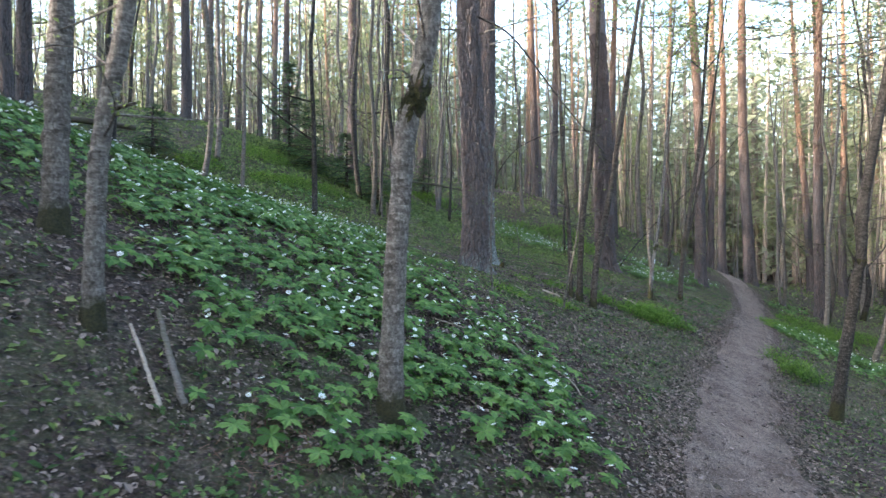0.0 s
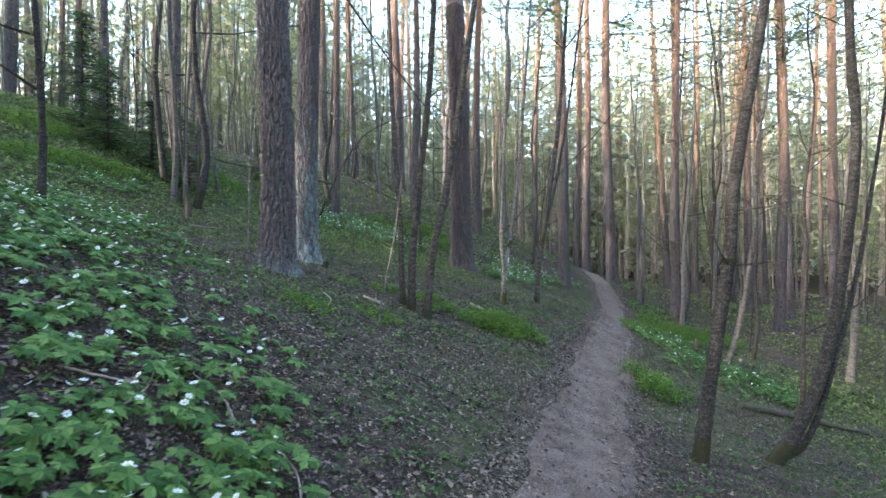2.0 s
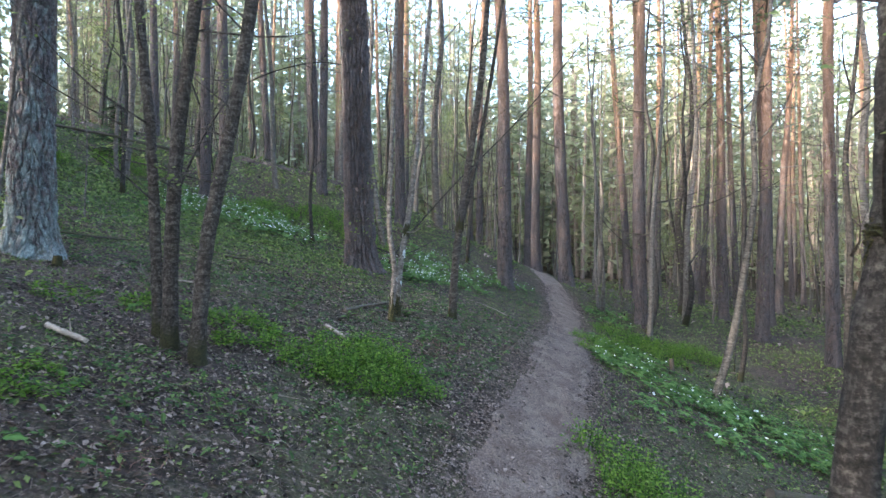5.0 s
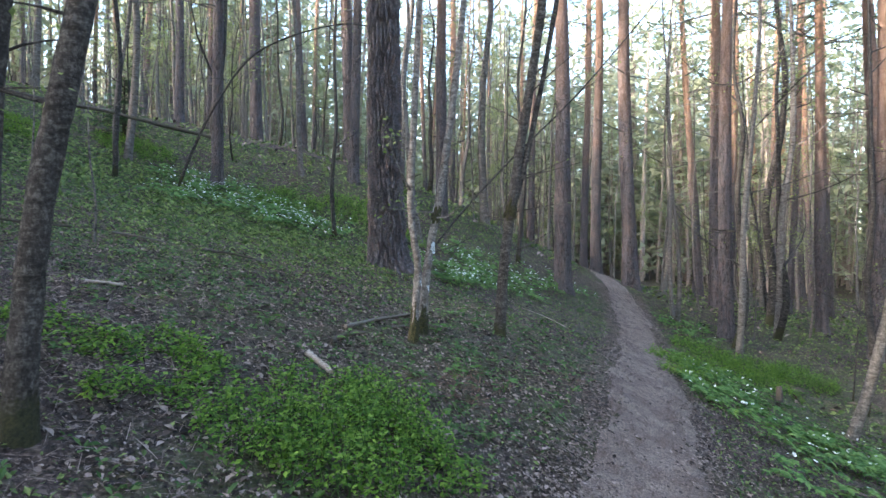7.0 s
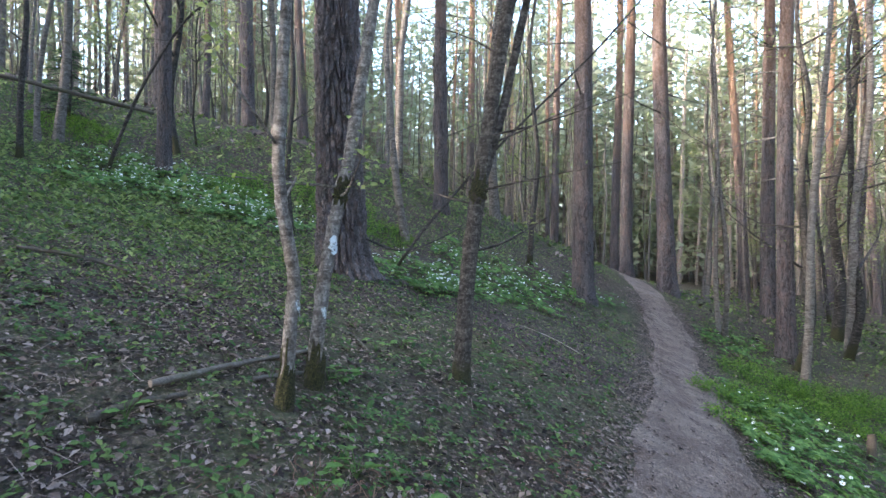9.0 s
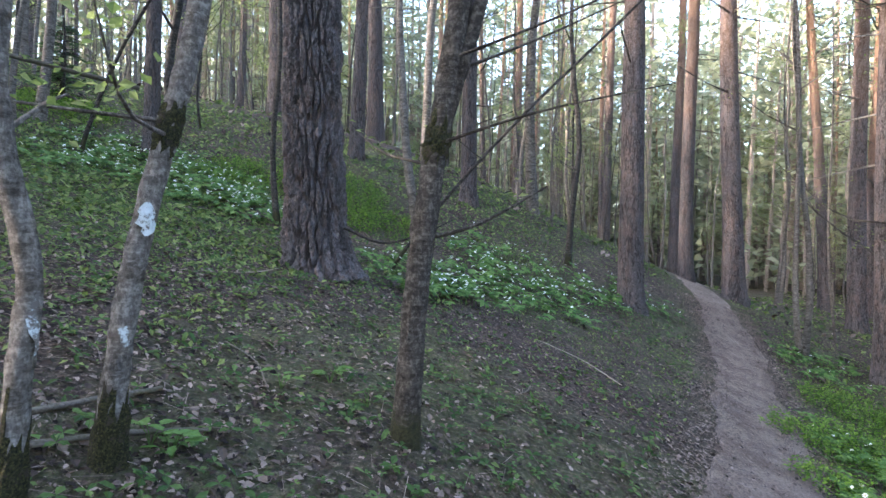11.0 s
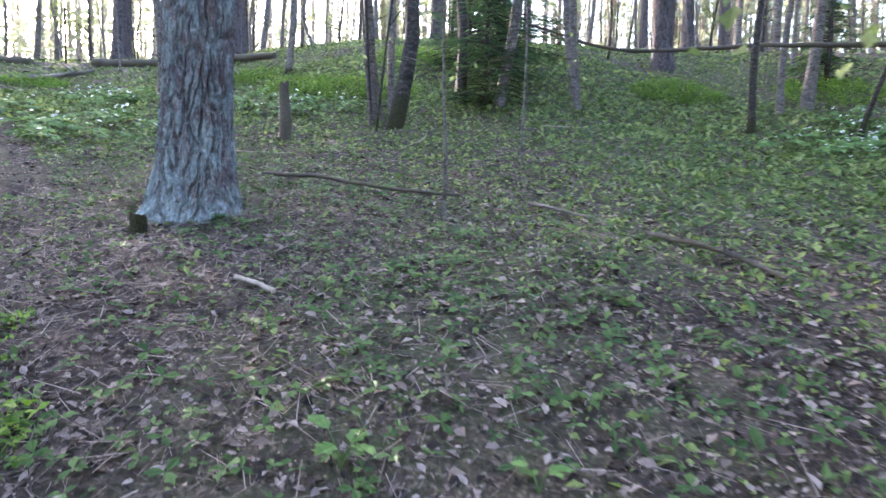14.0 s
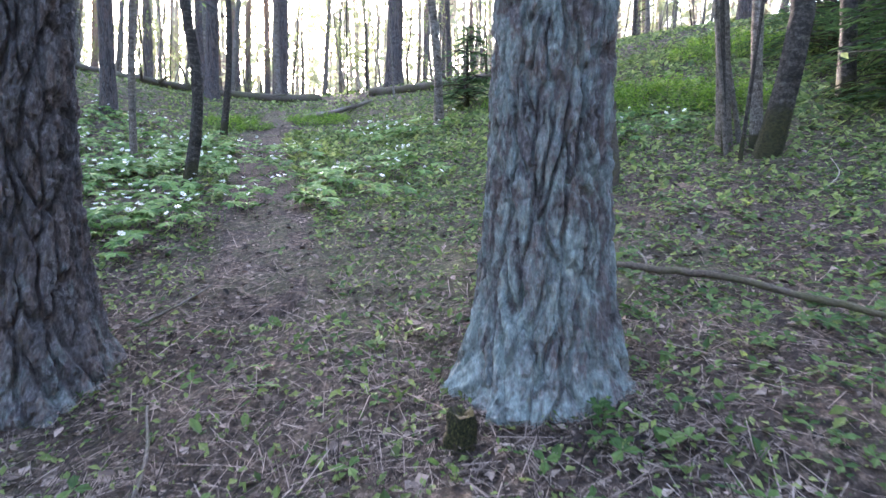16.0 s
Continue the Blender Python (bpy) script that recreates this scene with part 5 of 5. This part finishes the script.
def small_leaves():
    """Tiny leaves of moss, grass and seedlings, thickest on the upper slope."""
    n = 330000
    x, y = np.concatenate([rng.uniform(-11, 14, 185000), rng.uniform(7, 22, 75000), rng.uniform(-6, 5, 70000)]), np.concatenate([rng.uniform(-1, 24, 185000), rng.uniform(5, 25, 75000), rng.uniform(9, 20, 70000)])
    clump = np.sin(x * 0.9 + 1.7 * np.sin(y * 0.7)) + np.sin(y * 1.1 - x * 0.5) + 0.8 * np.sin(3.1 * x + 2.3 * y) * np.sin(2.7 * y - x) + rng.normal(0, 0.9, n)
    hill = np.clip((heights(x, y) - 0.3) * 0.9, 0, 1.9)
    on_trail = np.abs(y - np.interp(x, side_line[::-1, 0], side_line[::-1, 1], 99, 99)) < 0.3
    keep = (off_path(x, y) > 0.55) & (clump + np.maximum(hill, 0.9 * (x > path_x(y))) > -0.35) & ~on_trail
    x, y = x[keep], y[keep]
    m = len(x)
    v, f = scatter([(0, 0, 0), (0.5, -0.3, 0.3), (1, 0, 0.35), (0.5, 0.3, 0.3)], [(0, 1, 2), (0, 2, 3)], on_ground(x, y, 0.008), rng.uniform(0, 6.28, m), rng.gamma(4, 0.0085, m).clip(0.012, 0.07) * (0.68 + 0.85 * np.clip((np.hypot(x - 2.2, y - 11.2) - 2.0) * 0.25, 0, 1) * np.clip((off_path(x, y) - 2.0) * 0.35, 0, 1)), normals(x, y), rng.uniform(0, 0.6, m))
    tagged(new("ground_cover", mesh_of("ground_cover", v, f, COVER)), "thin green cover of moss, grass and seedlings", "plants", kind="stuff")


def far_cover():
    """Coarser tufts and fallen leaves between the trees further off."""
    n = 52000
    x, y = rng.uniform(-22, 34, n), rng.uniform(2, 48, n)
    keep = ((x < -9) | (x > 12) | (y > 22)) & (off_path(x, y) > 0.9) & (np.sin(x * 0.7 + np.sin(y * 0.5)) + np.sin(y * 0.6) + rng.normal(0, 0.9, n) > -0.7)
    x, y = x[keep], y[keep]
    m = len(x)
    tuft = [(0, 0, 0), (0.5, -0.32, 0.35), (1, 0, 0.4), (0.5, 0.32, 0.35)]
    v, f = scatter(tuft, [(0, 1, 2, 3)], on_ground(x, y, 0.01), rng.uniform(0, 6.28, m), rng.uniform(0.07, 0.17, m), normals(x, y), rng.uniform(0, 0.7, m))
    cut = int(m * 0.72)
    ob = tagged(new("far_ground_cover"), "green tufts and dead leaves under the further trees", "plants", kind="stuff")
    part("tufts", mesh_of("tufts", v, f[:cut], COVER), ob)
    part("fallen_leaves", mesh_of("fallen_leaves", v, f[cut:], LITTER), ob)


def rusty_sprays():
    """Fallen sprays of rust-brown dead needles."""
    ob = tagged(new("dead_needle_sprays"), "rust-brown dead needle sprays on the litter", "debris", kind="stuff")
    x, y = blobs([(4.85, 11.6, 0.3), (5.15, 11.55, 0.28), (5.35, 11.9, 0.2), (6.4, 12.4, 0.25), (6.7, 13.0, 0.2), (2.7, 8.4, 0.2), (-0.9, 2.5, 0.3), (0.9, 5.2, 0.25)], 900)
    n = len(x)
    v, f = scatter([(0, -0.03, 0), (1, -0.02, 0.12), (1, 0.02, 0.12), (0, 0.03, 0)], [(0, 1, 2, 3)], on_ground(x, y, 0.012), rng.uniform(0, 6.28, n), rng.uniform(0.03, 0.09, n), normals(x, y), rng.uniform(0, 0.5, n))
    part("needle_sprays", mesh_of("needle_sprays", v, f, RUST), ob)


def broad_sprout(x, y, size, seed):
    """A seedling with a few large soft leaves on short stalks."""
    r = np.random.default_rng(seed)
    ob = thing("seedling", x, y, "seedling with broad bright green lobed leaves", "plant", "broad-leaved seedlings")
    at, yaw = [], []
    for k in range(int(r.integers(4, 7))):
        stalk = Geo()
        a, reach, up = 6.28 * k / 5 + r.normal(0, 0.3), size * r.uniform(0.25, 0.7), size * r.uniform(0.5, 1.3)
        tip = np.array([math.cos(a) * reach, math.sin(a) * reach, up])
        stalk.add(*tube([(0, 0, 0), tip * [0.4, 0.4, 0.6], tip], [0.0025, 0.002, 0.0015], 4))
        part("stalk", stalk.mesh("stalk", HERB), ob)
        at.append(tip)
        yaw.append(a)
    blade = [(0, 0, 0), (0.2, -0.3, 0.06), (0.42, -0.26, 0.08), (0.6, -0.38, 0.05), (0.75, -0.18, 0.04), (1, 0, -0.08), (0.75, 0.18, 0.04), (0.6, 0.38, 0.05), (0.42, 0.26, 0.08), (0.2, 0.3, 0.06)]
    for p, a in zip(at, yaw):
        v, f = scatter(blade, [(0, k, k + 1) for k in range(1, 9)], [p], np.array([a]), r.uniform(0.7, 1.15) * size, tilt=r.uniform(0, 0.4, 1), swing=r.uniform(0, 6.28, 1))
        part("leaf_blade", mesh_of("leaf_blade", v, f, ANEMONE), ob)


for k, (x, y, size) in enumerate([(5.0, 12.86, 0.08), (4.7, 12.66, 0.06), (5.08, 12.84, 0.07), (5.3, 13.55, 0.08), (5.5, 13.75, 0.09), (5.7, 13.6, 0.07), (5.15, 11.95, 0.09), (5.4, 11.75, 0.08), (5.0, 11.75, 0.08), (3.6, 12.0, 0.07), (3.9, 12.35, 0.06), (4.2, 12.0, 0.07), (1.9, 10.95, 0.06), (2.2, 10.6, 0.07), (2.0, 11.4, 0.05), (0.2, 8.9, 0.07), (2.2, 8.2, 0.08), (1.4, 7.2, 0.07)]):
    broad_sprout(x, y, size, 300 + k)


def clods():
    """Small stones, cones and clods along the edges of the footpath."""
    n = 700
    y = rng.uniform(-1, 22, n)
    x = path_x(y) + 0.05 + np.where(rng.random(n) < 0.5, -1, 1) * rng.normal(0.42, 0.16, n)
    lump = [(0.5, 0, 0.1), (0, 0.5, 0.05), (-0.5, 0, 0.12), (0, -0.45, 0.08), (0.1, 0, 0.55), (-0.15, 0.1, 0.48)]
    v, f = scatter(lump, [(0, 1, 4), (1, 5, 4), (1, 2, 5), (2, 3, 5), (3, 4, 5), (3, 0, 4)], on_ground(x, y), rng.uniform(0, 6.28, n), rng.gamma(3, 0.011, n).clip(0.01, 0.07), tilt=rng.uniform(0, 0.4, n))
    tagged(new("path_clods", mesh_of("path_clods", v, f, DARK_WOOD)), "dark cones and clods strewn along the footpath", "debris", kind="stuff")


def crumbs_on_path():
    """Trodden flakes of earth, needles and leaf that blur the edges of the footpath."""
    n = 84000
    y = rng.uniform(-1, 22, n)
    off = np.where(rng.random(n) < 0.25, rng.uniform(-0.35, 0.35, n), np.where(rng.random(n) < 0.5, -1, 1) * np.abs(rng.normal(0.46, 0.17, n)))
    x = path_x(y) + 0.05 + off
    at = np.stack([x, y, heights(x, y) + 0.026 + lumps(x, y) * np.clip(off_path(x, y) / 0.7, 0.25, 1) * (np.abs(off) > 0.36)], 1)
    flake = [(-0.5, -0.15, 0), (0.1, -0.3, 0.06), (0.5, 0.05, 0), (-0.1, 0.3, 0.05)]
    v, f = scatter(flake, [(0, 1, 2), (0, 2, 3)], at, rng.uniform(0, 6.28, n), rng.gamma(2.2, 0.008, n).clip(0.006, 0.05), normals(x, y), rng.uniform(0, 0.35, n))
    f = np.asarray(f)
    cut = int(n * 0.7) * 2
    ob = tagged(new("trodden_crumbs"), "trodden crumbs of earth and leaf on the footpath", "debris", kind="stuff")
    part("earth_flakes", mesh_of("earth_flakes", v, f[:cut], DIRT), ob)
    part("leaf_flakes", mesh_of("leaf_flakes", v, f[cut:], LITTER), ob)


clods()
rusty_sprays()
crumbs_on_path()
sprouts()
small_leaves()
far_cover()
litter()
